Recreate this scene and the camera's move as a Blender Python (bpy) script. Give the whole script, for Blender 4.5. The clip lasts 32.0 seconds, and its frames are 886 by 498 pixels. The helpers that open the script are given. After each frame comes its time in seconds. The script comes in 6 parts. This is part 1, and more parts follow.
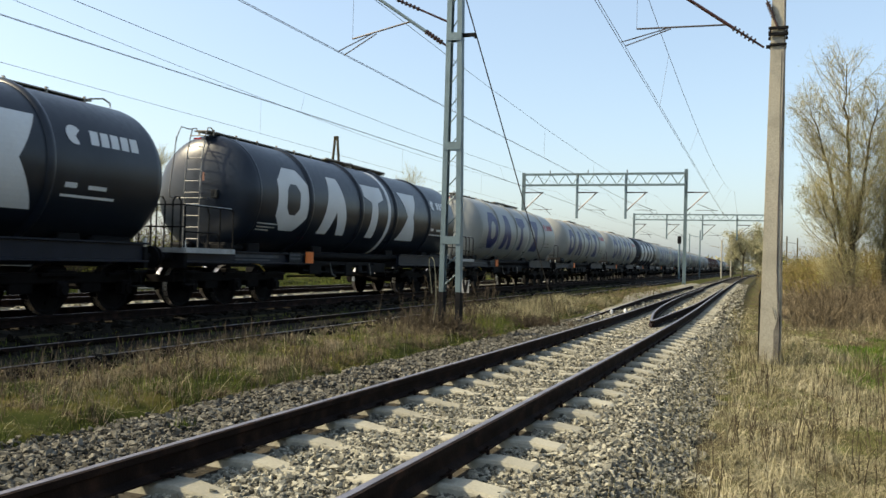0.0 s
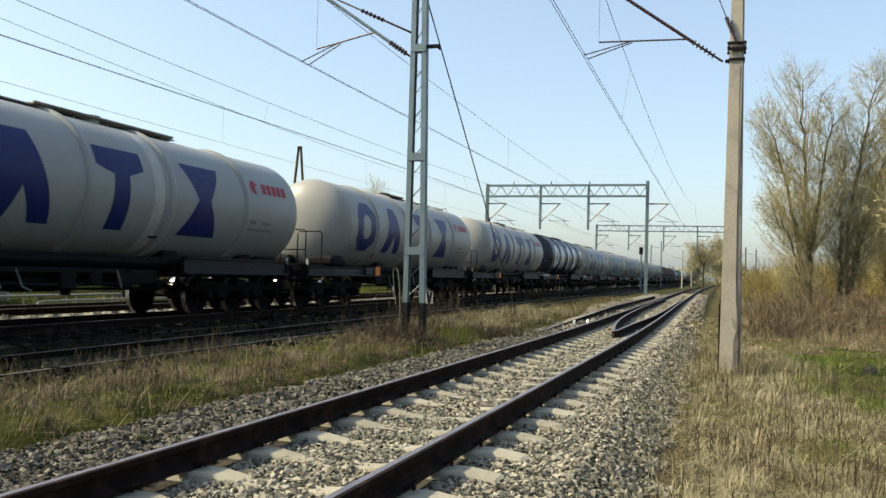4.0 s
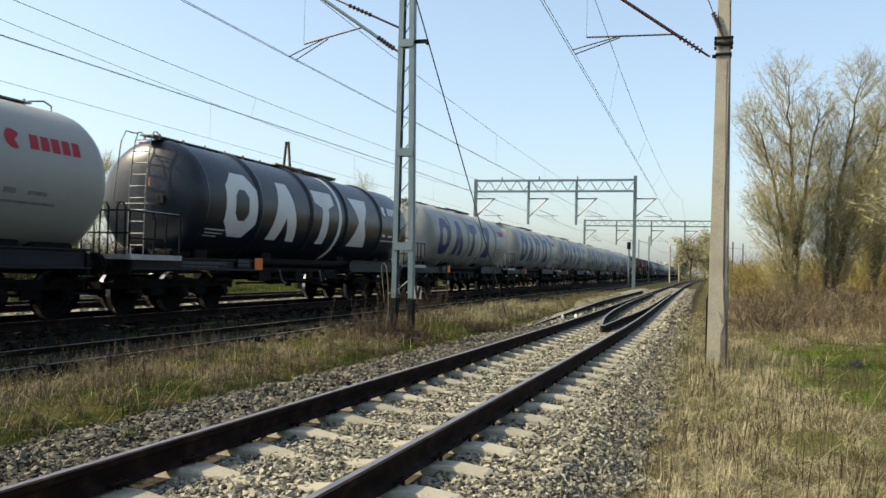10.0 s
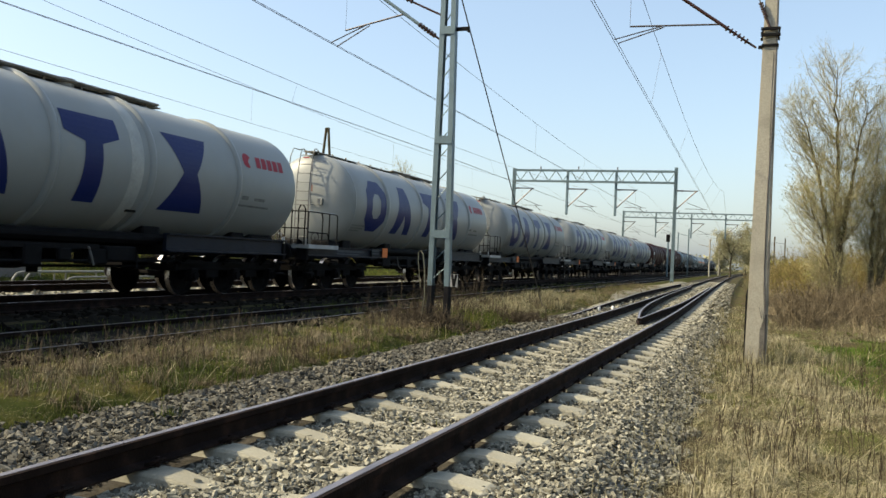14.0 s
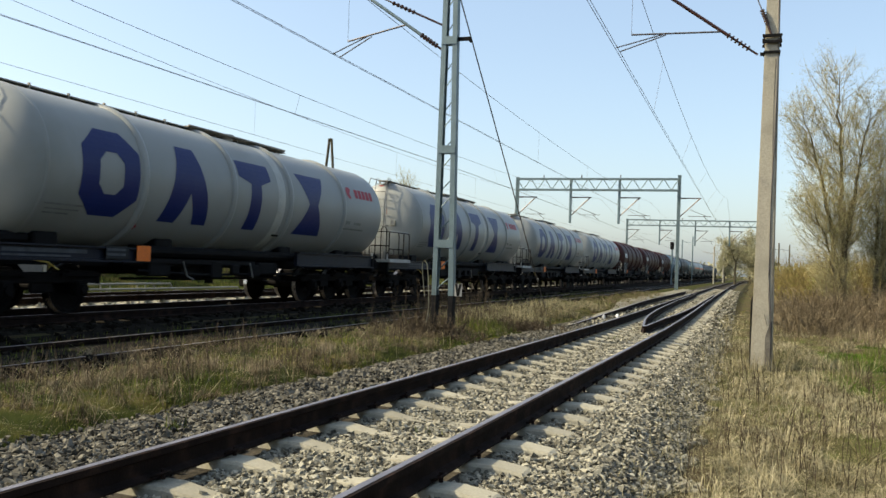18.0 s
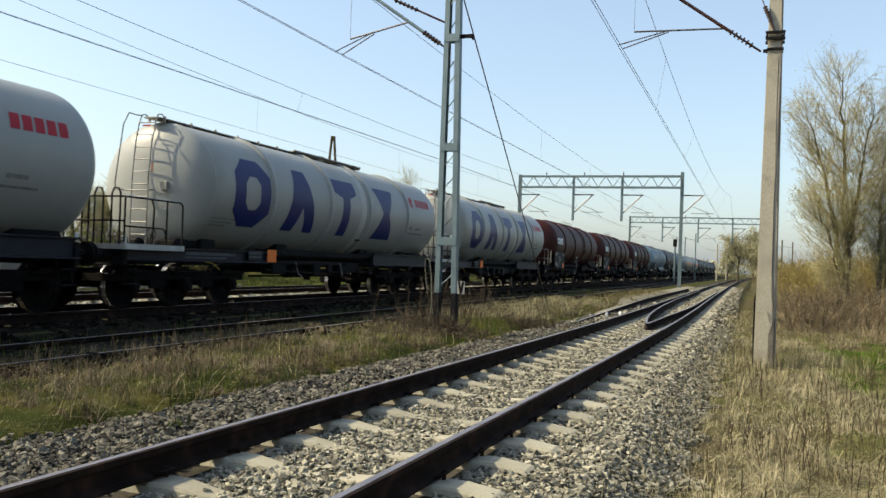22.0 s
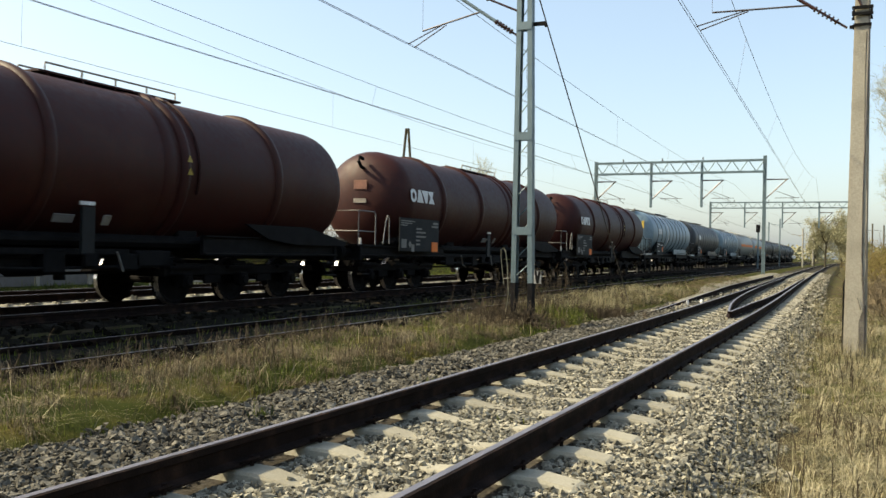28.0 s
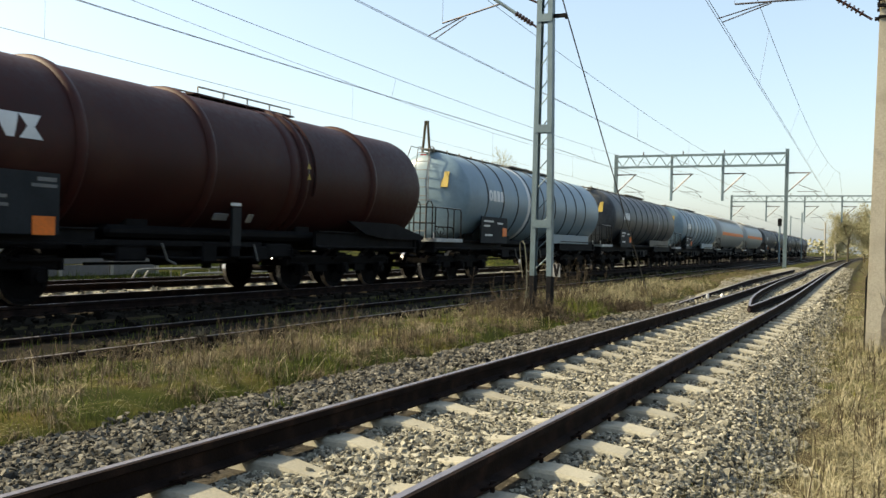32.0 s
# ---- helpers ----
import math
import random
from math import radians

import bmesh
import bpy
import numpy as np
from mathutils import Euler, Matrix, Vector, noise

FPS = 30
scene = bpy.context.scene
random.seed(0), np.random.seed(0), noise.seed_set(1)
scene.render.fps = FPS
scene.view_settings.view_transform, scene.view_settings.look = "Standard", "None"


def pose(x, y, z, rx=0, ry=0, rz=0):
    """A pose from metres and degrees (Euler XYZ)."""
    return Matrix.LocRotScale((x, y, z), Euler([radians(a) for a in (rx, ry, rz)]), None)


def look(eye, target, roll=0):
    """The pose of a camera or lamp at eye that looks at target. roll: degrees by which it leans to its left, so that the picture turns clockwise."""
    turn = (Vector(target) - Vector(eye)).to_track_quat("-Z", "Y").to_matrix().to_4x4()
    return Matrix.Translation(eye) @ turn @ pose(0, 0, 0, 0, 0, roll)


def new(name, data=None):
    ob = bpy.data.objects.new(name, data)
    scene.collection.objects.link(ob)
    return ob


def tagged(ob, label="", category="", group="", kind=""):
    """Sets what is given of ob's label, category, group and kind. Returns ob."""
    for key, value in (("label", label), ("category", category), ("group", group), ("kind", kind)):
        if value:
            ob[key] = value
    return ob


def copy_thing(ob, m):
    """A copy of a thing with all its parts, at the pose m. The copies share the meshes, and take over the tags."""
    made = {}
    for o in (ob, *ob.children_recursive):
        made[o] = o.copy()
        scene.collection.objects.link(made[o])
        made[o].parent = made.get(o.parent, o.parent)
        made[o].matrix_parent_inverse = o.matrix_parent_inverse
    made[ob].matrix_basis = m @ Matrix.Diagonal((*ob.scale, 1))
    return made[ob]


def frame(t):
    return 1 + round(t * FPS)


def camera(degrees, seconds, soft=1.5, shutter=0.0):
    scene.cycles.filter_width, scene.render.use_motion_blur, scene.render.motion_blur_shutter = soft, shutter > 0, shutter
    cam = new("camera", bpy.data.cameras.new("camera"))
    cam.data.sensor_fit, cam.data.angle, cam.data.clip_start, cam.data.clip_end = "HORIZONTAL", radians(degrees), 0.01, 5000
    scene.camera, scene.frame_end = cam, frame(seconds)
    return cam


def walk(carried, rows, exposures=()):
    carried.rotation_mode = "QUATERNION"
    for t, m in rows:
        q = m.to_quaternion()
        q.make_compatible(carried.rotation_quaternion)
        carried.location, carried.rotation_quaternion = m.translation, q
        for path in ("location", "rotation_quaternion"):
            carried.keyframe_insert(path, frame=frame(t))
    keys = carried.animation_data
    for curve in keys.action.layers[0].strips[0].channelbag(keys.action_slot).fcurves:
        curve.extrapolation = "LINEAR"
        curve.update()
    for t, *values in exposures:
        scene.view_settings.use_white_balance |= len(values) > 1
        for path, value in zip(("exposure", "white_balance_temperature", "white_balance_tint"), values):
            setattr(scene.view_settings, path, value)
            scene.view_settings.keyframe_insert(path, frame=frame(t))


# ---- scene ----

# Camera: hand-held, standing on the shoulder of the near track. Rows: seconds, yaw, pitch, roll.
EYE = 1.18
cam = camera(54.0, 32.0, shutter=0.15)
TURNS = [
    (0, 20.04, 0.86, -1.57), (0.5, 19.51, 1.24, -1.69), (1, 18.78, 1.50, -1.47), (1.5, 18.93, 1.26, -1.43),
    (2, 19.17, 1.09, -1.58), (2.5, 19.33, 1.09, -1.58), (3, 19.23, 1.41, -1.72), (3.5, 18.29, 1.72, -1.39),
    (5.5, 16.53, 0.90, -2.30), (6, 16.84, 0.64, -2.09), (6.5, 17.11, 0.35, -1.62), (7, 17.19, 0.52, -1.53),
    (7.5, 17.38, 0.68, -1.55), (8, 17.60, 0.88, -1.64), (8.5, 17.93, 1.17, -1.41), (9, 17.79, 1.15, -1.45),
    (9.5, 17.34, 1.37, -1.14), (10, 16.90, 1.34, -1.40), (10.5, 16.66, 1.30, -1.36), (11, 16.46, 1.32, -2.30),
    (11.5, 16.78, 0.81, -1.88), (12, 17.04, 0.68, -1.55), (12.5, 17.41, 0.49, -1.76), (13, 17.58, 0.38, -1.66),
    (13.5, 18.11, 0.44, -1.77), (14, 19.32, 0.48, -2.64), (14.5, 20.34, 0.29, -2.54), (16.5, 20.13, 0.43, -2.61),
    (17, 20.09, 0.66, -2.47), (17.5, 19.79, 0.98, -2.27), (18, 19.58, 1.10, -2.13), (18.5, 19.31, 0.85, -2.05),
    (19, 19.19, 0.16, -1.58), (19.5, 18.92, 0.69, -2.25), (20, 18.83, 0.61, -1.96), (20.5, 18.81, 0.63, -2.07),
    (21, 18.79, 0.65, -1.97), (21.5, 18.88, 0.72, -2.14), (22, 19.76, 0.93, -2.07), (22.5, 20.51, 0.94, -1.92),
    (23, 20.98, 1.07, -1.50), (23.5, 20.73, 1.27, -1.26), (24, 20.52, 1.31, -1.40), (24.5, 20.43, 1.18, -1.21),
    (26.5, 19.62, 1.06, -1.09), (27, 21.68, 0.60, -0.66), (27.5, 23.71, 0.13, -0.95), (28, 24.76, 0.16, -1.16),
    (28.5, 25.30, -0.14, -0.96), (29, 25.46, -0.46, -0.42), (29.5, 24.84, -0.22, -0.49), (30, 24.21, 0.19, -0.67),
    (30.5, 24.20, 0.05, -0.44), (31, 24.89, 0.02, -0.91), (31.5, 25.68, -0.12, -1.18), (32, 26.00, -0.36, -1.43),
]
walk(cam, [(t, pose(0, 0, EYE, 90 + p, r, y)) for t, y, p, r in TURNS], [(0, 0.6, 7900, 7), (24.5, 0.58, 7900, 7), (27, 0.66, 8200, 7), (29, 0.74, 8350, 7), (32, 0.77, 8400, 7)])

# ---- world, sun ----
SUN_DIR = Vector((-1.0, -0.38, 0.94)).normalized()
world = bpy.data.worlds.new("world")
scene.world = world
world.use_nodes = True
wn = world.node_tree.nodes
sky = wn.new("ShaderNodeTexSky")
sky.sky_type = "NISHITA"
sky.sun_disc = False
sky.sun_elevation = math.asin(SUN_DIR.z)
sky.sun_rotation = math.atan2(SUN_DIR.x, SUN_DIR.y)
sky.air_density, sky.dust_density, sky.ozone_density = 1.0, 2.3, 4.0
wn["Background"].inputs["Strength"].default_value = 0.213
haze = wn.new("ShaderNodeMix")
haze.data_type = "RGBA"
haze.inputs["Factor"].default_value = 0.35
haze.inputs["B"].default_value = (1.35, 1.9, 2.85, 1)
world.node_tree.links.new(sky.outputs["Color"], haze.inputs["A"])
world.node_tree.links.new(haze.outputs["Result"], wn["Background"].inputs["Color"])
sun = new("sun", bpy.data.lights.new("sun", "SUN"))
sun.data.energy, sun.data.angle, sun.data.color = 4.8, radians(0.55), (0.985, 0.93, 0.79)
sun.matrix_world = look((0, 0, 50), Vector((0, 0, 50)) - SUN_DIR)

# ---- materials ----
def material(name, base, rough=0.8, metal=0.0, vary=0.25, scale=6.0, fine=60.0, bump=0.2, tint=None, spots=0.0, per_object=0.0, per_island=0.0, coat=0.0, spec=0.4, rvar=0.12):
    """Base colour with a broad and a fine noise, bump from the fine noise, and a second colour in blotches."""
    m = bpy.data.materials.new(name)
    m.use_nodes = True
    n, l = m.node_tree.nodes, m.node_tree.links
    b = n["Principled BSDF"]
    b.inputs["Roughness"].default_value, b.inputs["Metallic"].default_value = rough, metal
    b.inputs["Specular IOR Level"].default_value = spec
    b.inputs["Coat Weight"].default_value = coat
    tc = n.new("ShaderNodeTexCoord")
    def nz(s, detail=4.0):
        t = n.new("ShaderNodeTexNoise")
        t.inputs["Scale"].default_value, t.inputs["Detail"].default_value = s, detail
        l.new(tc.outputs["Object"], t.inputs["Vector"])
        return t
    big, small = nz(scale), nz(fine, 3.0)
    def ramp(src, lo, hi, a, c):
        r = n.new("ShaderNodeMapRange")
        r.inputs["From Min"].default_value, r.inputs["From Max"].default_value = a, c
        r.inputs["To Min"].default_value, r.inputs["To Max"].default_value = lo, hi
        l.new(src, r.inputs["Value"])
        return r.outputs["Result"]
    def mix(kind, fac, c1, c2):
        x = n.new("ShaderNodeMix")
        x.data_type, x.blend_type = "RGBA", kind
        for sock, v in ((x.inputs["Factor"], fac), (x.inputs["A"], c1), (x.inputs["B"], c2)):
            if isinstance(v, (int, float)):
                sock.default_value = v
            elif isinstance(v, tuple):
                sock.default_value = (*v, 1) if len(v) == 3 else v
            else:
                l.new(v, sock)
        return x.outputs["Result"]
    col = tuple(base)
    if tint:
        col = mix("MIX", ramp(big.outputs["Fac"], 0.0, 1.0, 0.5 - spots * 0.25, 0.72 - spots * 0.25), tuple(base), tuple(tint))
    f = n.new("ShaderNodeMath")
    f.operation = "MULTIPLY"
    l.new(ramp(big.outputs["Fac"], 1 - vary, 1 + vary, 0.3, 0.7), f.inputs[0])
    l.new(ramp(small.outputs["Fac"], 1 - vary * 0.8, 1 + vary * 0.8, 0.3, 0.7), f.inputs[1])
    val = f.outputs["Value"]
    for amount, node, sock in ((per_object, "ShaderNodeObjectInfo", "Random"), (per_island, "ShaderNodeNewGeometry", "Random Per Island")):
        if amount:
            o = n.new(node)
            g = n.new("ShaderNodeMath")
            g.operation = "MULTIPLY"
            l.new(ramp(o.outputs[sock], 1 - amount, 1 + amount, 0, 1), g.inputs[0])
            l.new(val, g.inputs[1])
            val = g.outputs["Value"]
    comb = n.new("ShaderNodeCombineColor")
    for k in range(3):
        l.new(val, comb.inputs[k])
    l.new(mix("MULTIPLY", 1.0, col, comb.outputs["Color"]), b.inputs["Base Color"])
    l.new(ramp(small.outputs["Fac"], max(rough - rvar, 0.05), min(rough + rvar, 1.0), 0.3, 0.7), b.inputs["Roughness"])
    if bump:
        bp = n.new("ShaderNodeBump")
        bp.inputs["Strength"].default_value, bp.inputs["Distance"].default_value = bump, 0.02
        l.new(small.outputs["Fac"], bp.inputs["Height"])
        l.new(bp.outputs["Normal"], b.inputs["Normal"])
    return m


M = {
    "soil": material("soil", (0.06, 0.046, 0.028), 0.95, vary=0.4, scale=0.7, fine=30, bump=0.6, tint=(0.045, 0.055, 0.016), spots=0.2, spec=0.05),
    # Much darker than the loose stones: shade in their gaps, put into the colour.
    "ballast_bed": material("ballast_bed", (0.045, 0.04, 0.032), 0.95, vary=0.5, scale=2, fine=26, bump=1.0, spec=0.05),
    "stone": material("stone", (0.215, 0.204, 0.16), 0.9, vary=0.3, scale=14, fine=60, bump=0.3, tint=(0.165, 0.155, 0.125), spots=0.1, per_island=0.7, spec=0.12),
    "pale_gravel": material("pale_gravel", (0.21, 0.197, 0.155), 0.95, vary=0.25, scale=0.8, fine=16, bump=0.5, tint=(0.14, 0.125, 0.085), spec=0.08),
    "weathered_stone": material("weathered_stone", (0.12, 0.115, 0.09), 0.95, vary=0.35, scale=9, fine=50, bump=0.5, tint=(0.07, 0.075, 0.045), spots=0.2, spec=0.08),
    "yard_gravel": material("yard_gravel", (0.17, 0.162, 0.13), 0.95, vary=0.35, scale=1.5, fine=28, bump=0.8, tint=(0.12, 0.115, 0.08), spec=0.08),
    "dark_stone": material("dark_stone", (0.11, 0.103, 0.084), 0.9, vary=0.3, scale=14, fine=60, bump=0.3, tint=(0.07, 0.066, 0.055), spots=0.1, per_island=0.8, spec=0.1),
    # Shaded copy of the yard gravel: the train's shade is in its colour.
    "shaded_yard_stone": material("shaded_yard_stone", (0.013, 0.0115, 0.009), 0.95, vary=0.3, scale=1.5, fine=40, bump=0.3, per_island=0.5, spec=0.03),
    "concrete": material("concrete", (0.315, 0.298, 0.235), 0.85, vary=0.14, scale=2.5, fine=55, bump=0.25, tint=(0.24, 0.22, 0.165), spots=0.2, per_object=0.15, spec=0.15),
    # Sleeper concrete with the train's shadow painted in; the sunlit tracks use the pale one.
    "shaded_concrete": material("shaded_concrete", (0.03, 0.027, 0.022), 0.9, vary=0.3, scale=2.5, fine=45, bump=0.3, per_object=0.3, spec=0.05),
    "pole_concrete": material("pole_concrete", (0.36, 0.335, 0.272), 0.9, vary=0.2, scale=1.6, fine=38, bump=0.15, tint=(0.26, 0.235, 0.19), spots=0.1, spec=0.15),
    "spalled": material("spalled", (0.12, 0.11, 0.095), 0.95, vary=0.35, scale=4, fine=40, bump=0.6),
    "rail_steel": material("rail_steel", (0.014, 0.009, 0.0075), 0.85, 0.0, vary=0.35, scale=5, fine=70, spec=0.08, bump=0.25, tint=(0.026, 0.015, 0.011)),
    "rail_top": material("rail_top", (0.22, 0.21, 0.23), 0.5, 0.7, vary=0.15, scale=4, fine=40, bump=0.03),
    "galvanised": material("galvanised", (0.12, 0.172, 0.192), 0.5, 0.2, vary=0.12, scale=3, fine=30, bump=0.05),
    # Both steels are near black; under the wagons this paints in extra shade.
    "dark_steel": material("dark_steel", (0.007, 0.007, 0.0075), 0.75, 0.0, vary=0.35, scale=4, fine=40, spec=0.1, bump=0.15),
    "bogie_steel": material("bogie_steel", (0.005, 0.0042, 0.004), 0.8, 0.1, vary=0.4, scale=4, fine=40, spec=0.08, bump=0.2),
    "wheel_steel": material("wheel_steel", (0.5, 0.48, 0.46), 0.3, 0.9, vary=0.2, scale=4, fine=40, bump=0.05),
    "bitumen": material("bitumen", (0.012, 0.012, 0.013), 0.8, vary=0.3, scale=5, fine=40, bump=0.3, spec=0.06),
    "wire": material("wire", (0.11, 0.1, 0.1), 0.5, 0.6, vary=0.1, bump=0),
    "tank_navy": material("tank_navy", (0.0065, 0.0115, 0.02), 0.34, vary=0.15, scale=0.9, fine=9, spec=0.4, bump=0.02, tint=(0.012, 0.017, 0.025), per_object=0.12, rvar=0.05),
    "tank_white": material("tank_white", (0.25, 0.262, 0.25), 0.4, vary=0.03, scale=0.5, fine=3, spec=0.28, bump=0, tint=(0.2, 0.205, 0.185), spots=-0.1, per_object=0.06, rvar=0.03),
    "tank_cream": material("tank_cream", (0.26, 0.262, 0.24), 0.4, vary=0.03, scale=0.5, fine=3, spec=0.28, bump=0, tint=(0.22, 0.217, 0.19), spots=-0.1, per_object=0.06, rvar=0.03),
    "tank_brown": material("tank_brown", (0.034, 0.0066, 0.0048), 0.55, vary=0.22, scale=0.9, fine=9, spec=0.22, bump=0.03, tint=(0.038, 0.013, 0.008), per_object=0.12, rvar=0.06),
    "tank_blue": material("tank_blue", (0.14, 0.21, 0.25), 0.4, vary=0.1, scale=1.0, fine=6, spec=0.3, bump=0.02, tint=(0.11, 0.17, 0.21), per_object=0.1, rvar=0.05),
    "tank_grey": material("tank_grey", (0.05, 0.058, 0.065), 0.45, vary=0.25, scale=1.0, fine=10, spec=0.22, bump=0.04, tint=(0.075, 0.075, 0.07), per_object=0.3),
    "letter_blue": material("letter_blue", (0.009, 0.02, 0.1), 0.4, vary=0.04, scale=2, fine=20, bump=0, spec=0.18),
    "letter_white": material("letter_white", (0.6, 0.61, 0.6), 0.45, vary=0.04, scale=2, fine=20, bump=0, spec=0.2),
    "letter_red": material("letter_red", (0.32, 0.014, 0.025), 0.45, vary=0.04, scale=2, fine=20, bump=0, spec=0.2),
    "orange": material("orange", (0.75, 0.16, 0.015), 0.5, vary=0.12, scale=4, fine=30, bump=0.02),
    "yellow": material("yellow", (0.34, 0.24, 0.04), 0.5, vary=0.15, scale=4, fine=30, bump=0.02),
    "panel_grey": material("panel_grey", (0.02, 0.023, 0.025), 0.7, vary=0.2, scale=2, fine=20, spec=0.12, bump=0.04),
    "solebar_blue": material("solebar_blue", (0.006, 0.009, 0.017), 0.55, vary=0.3, scale=2, fine=25, spec=0.22, bump=0.05),
    "sign_white": material("sign_white", (0.3, 0.3, 0.29), 0.6, vary=0.2, scale=5, fine=40, bump=0.03),
    "faded_lettering": material("faded_lettering", (0.05, 0.058, 0.07), 0.7, vary=0.3, scale=6, fine=40, bump=0),
    "worn_white": material("worn_white", (0.55, 0.55, 0.52), 0.5, vary=0.2, scale=5, fine=40, bump=0.05),
    "platform_paint": material("platform_paint", (0.34, 0.35, 0.34), 0.5, vary=0.25, scale=4, fine=40, bump=0.05),
    "faint_print": material("faint_print", (0.14, 0.145, 0.14), 0.6, vary=0.3, scale=6, fine=40, bump=0),
    "box_paint": material("box_paint", (0.2, 0.2, 0.18), 0.6, vary=0.2, scale=6, fine=40, bump=0.03),
    "tank_label": material("tank_label", (0.2, 0.09, 0.06), 0.6, vary=0.2, scale=4, fine=20, bump=0),
    "stripe_white": material("stripe_white", (0.36, 0.365, 0.335), 0.4, vary=0.12, scale=3, fine=20, bump=0.02),
    "bracket_grey": material("bracket_grey", (0.013, 0.015, 0.0155), 0.6, vary=0.25, scale=3, fine=30, spec=0.2, bump=0.05),
    "ladder_paint": material("ladder_paint", (0.13, 0.13, 0.125), 0.5, vary=0.2, scale=5, fine=40, bump=0.05),
    "grating": material("grating", (0.26, 0.235, 0.2), 0.6, 0.4, vary=0.25, scale=5, fine=40, bump=0.1),
    "porcelain": material("porcelain", (0.05, 0.022, 0.016), 0.25, vary=0.1, bump=0, coat=0.4),
    "dry_grass": material("dry_grass", (0.25, 0.226, 0.136), 0.85, vary=0.28, scale=1.1, fine=20, bump=0, tint=(0.125, 0.106, 0.058), spots=0.25, per_island=0.75, spec=0.12),
    "green_grass": material("green_grass", (0.074, 0.098, 0.016), 0.7, vary=0.3, scale=1.6, fine=20, bump=0, tint=(0.13, 0.125, 0.024), per_island=0.6, spec=0.12),
    "spring_grass": material("spring_grass", (0.06, 0.12, 0.012), 0.7, vary=0.35, scale=1.2, fine=20, bump=0, tint=(0.045, 0.07, 0.01), per_island=0.5, spec=0.12),
    "straw": material("straw", (0.31, 0.275, 0.175), 0.8, vary=0.2, scale=2, fine=20, bump=0, per_island=0.35, spec=0.15),
    "brown_weed": material("brown_weed", (0.14, 0.11, 0.07), 0.9, vary=0.25, scale=0.7, fine=20, bump=0, tint=(0.2, 0.165, 0.11), per_island=0.5, spec=0.1),
    "weed": material("weed", (0.07, 0.055, 0.038), 0.9, vary=0.25, scale=2, fine=20, bump=0, per_island=0.4, spec=0.1),
    "bark": material("bark", (0.085, 0.072, 0.048), 0.9, vary=0.3, scale=3, fine=25, bump=0.5, spec=0.08),
    "twig": material("twig", (0.36, 0.322, 0.18), 0.85, vary=0.2, scale=0.5, fine=10, bump=0, per_island=0.35, spec=0.1),
    "bough": material("bough", (0.2, 0.17, 0.105), 0.9, vary=0.25, scale=2, fine=20, bump=0.2, per_island=0.25, spec=0.08),
    "turf": material("turf", (0.085, 0.065, 0.036), 0.95, vary=0.5, scale=1.1, fine=45, bump=0.8, tint=(0.05, 0.055, 0.016), spots=0.3, spec=0.03),
    "green_turf": material("green_turf", (0.03, 0.037, 0.009), 0.95, vary=0.45, scale=1.5, fine=45, bump=0.8, tint=(0.065, 0.052, 0.016), spots=0.1, spec=0.03),
    "bush": material("bush", (0.19, 0.145, 0.06), 0.85, vary=0.3, scale=0.4, fine=8, bump=0, tint=(0.13, 0.115, 0.035), per_island=0.45, spec=0.08),
    "bud_leaf": material("bud_leaf", (0.17, 0.18, 0.03), 0.7, vary=0.25, scale=0.5, fine=10, bump=0, per_island=0.4, spec=0.15),
    "far_leaf": material("far_leaf", (0.29, 0.275, 0.17), 0.85, vary=0.25, scale=0.15, fine=3, bump=0, per_island=0.3, spec=0.08),
    "far_wall": material("far_wall", (0.17, 0.16, 0.145), 0.9, vary=0.1),
}


# ---- mesh helpers ----
def finish(ob, material_=None, smooth=False):
    if material_:
        ob.data.materials.append(M[material_])
    if smooth:
        ob.data.polygons.foreach_set("use_smooth", [True] * len(ob.data.polygons))
    return ob


def part(name, bm, mat, parent=None, label="", smooth=False):
    me = bpy.data.meshes.new(name)
    bm.to_mesh(me)
    bm.free()
    ob = finish(new(name, me), mat, smooth)
    ob.parent = parent
    if label:
        tagged(ob, label)
    return ob


def raw(name, verts, faces, mat, parent=None, smooth=False):
    """A mesh straight from arrays: verts (n, 3), faces (m, 3 or 4)."""
    verts, faces = np.asarray(verts, np.float32), np.asarray(faces, np.int32)
    me = bpy.data.meshes.new(name)
    k = faces.shape[1]
    me.vertices.add(len(verts))
    me.vertices.foreach_set("co", verts.ravel())
    me.loops.add(faces.size)
    me.loops.foreach_set("vertex_index", faces.ravel())
    me.polygons.add(len(faces))
    me.polygons.foreach_set("loop_start", np.arange(0, faces.size, k, dtype=np.int32))
    me.polygons.foreach_set("use_smooth", [False] * len(faces))
    me.update(calc_edges=True)
    ob = finish(new(name, me), mat, smooth)
    ob.parent = parent
    return ob


def box(bm, c, s, turn=None, bevel=0.0):
    r = bmesh.ops.create_cube(bm, size=1.0)
    m = Matrix.Translation(c) @ (turn or Matrix()) @ Matrix.Diagonal((*s, 1))
    bmesh.ops.transform(bm, matrix=m, verts=r["verts"])
    if bevel:
        es = list({e for v in r["verts"] for e in v.link_edges})
        bmesh.ops.bevel(bm, geom=es, offset=bevel, segments=1, affect="EDGES")
    return bm


def boxes(*items, bevel=0.0):
    bm = bmesh.new()
    for it in items:
        box(bm, *it, bevel=bevel)
    return bm


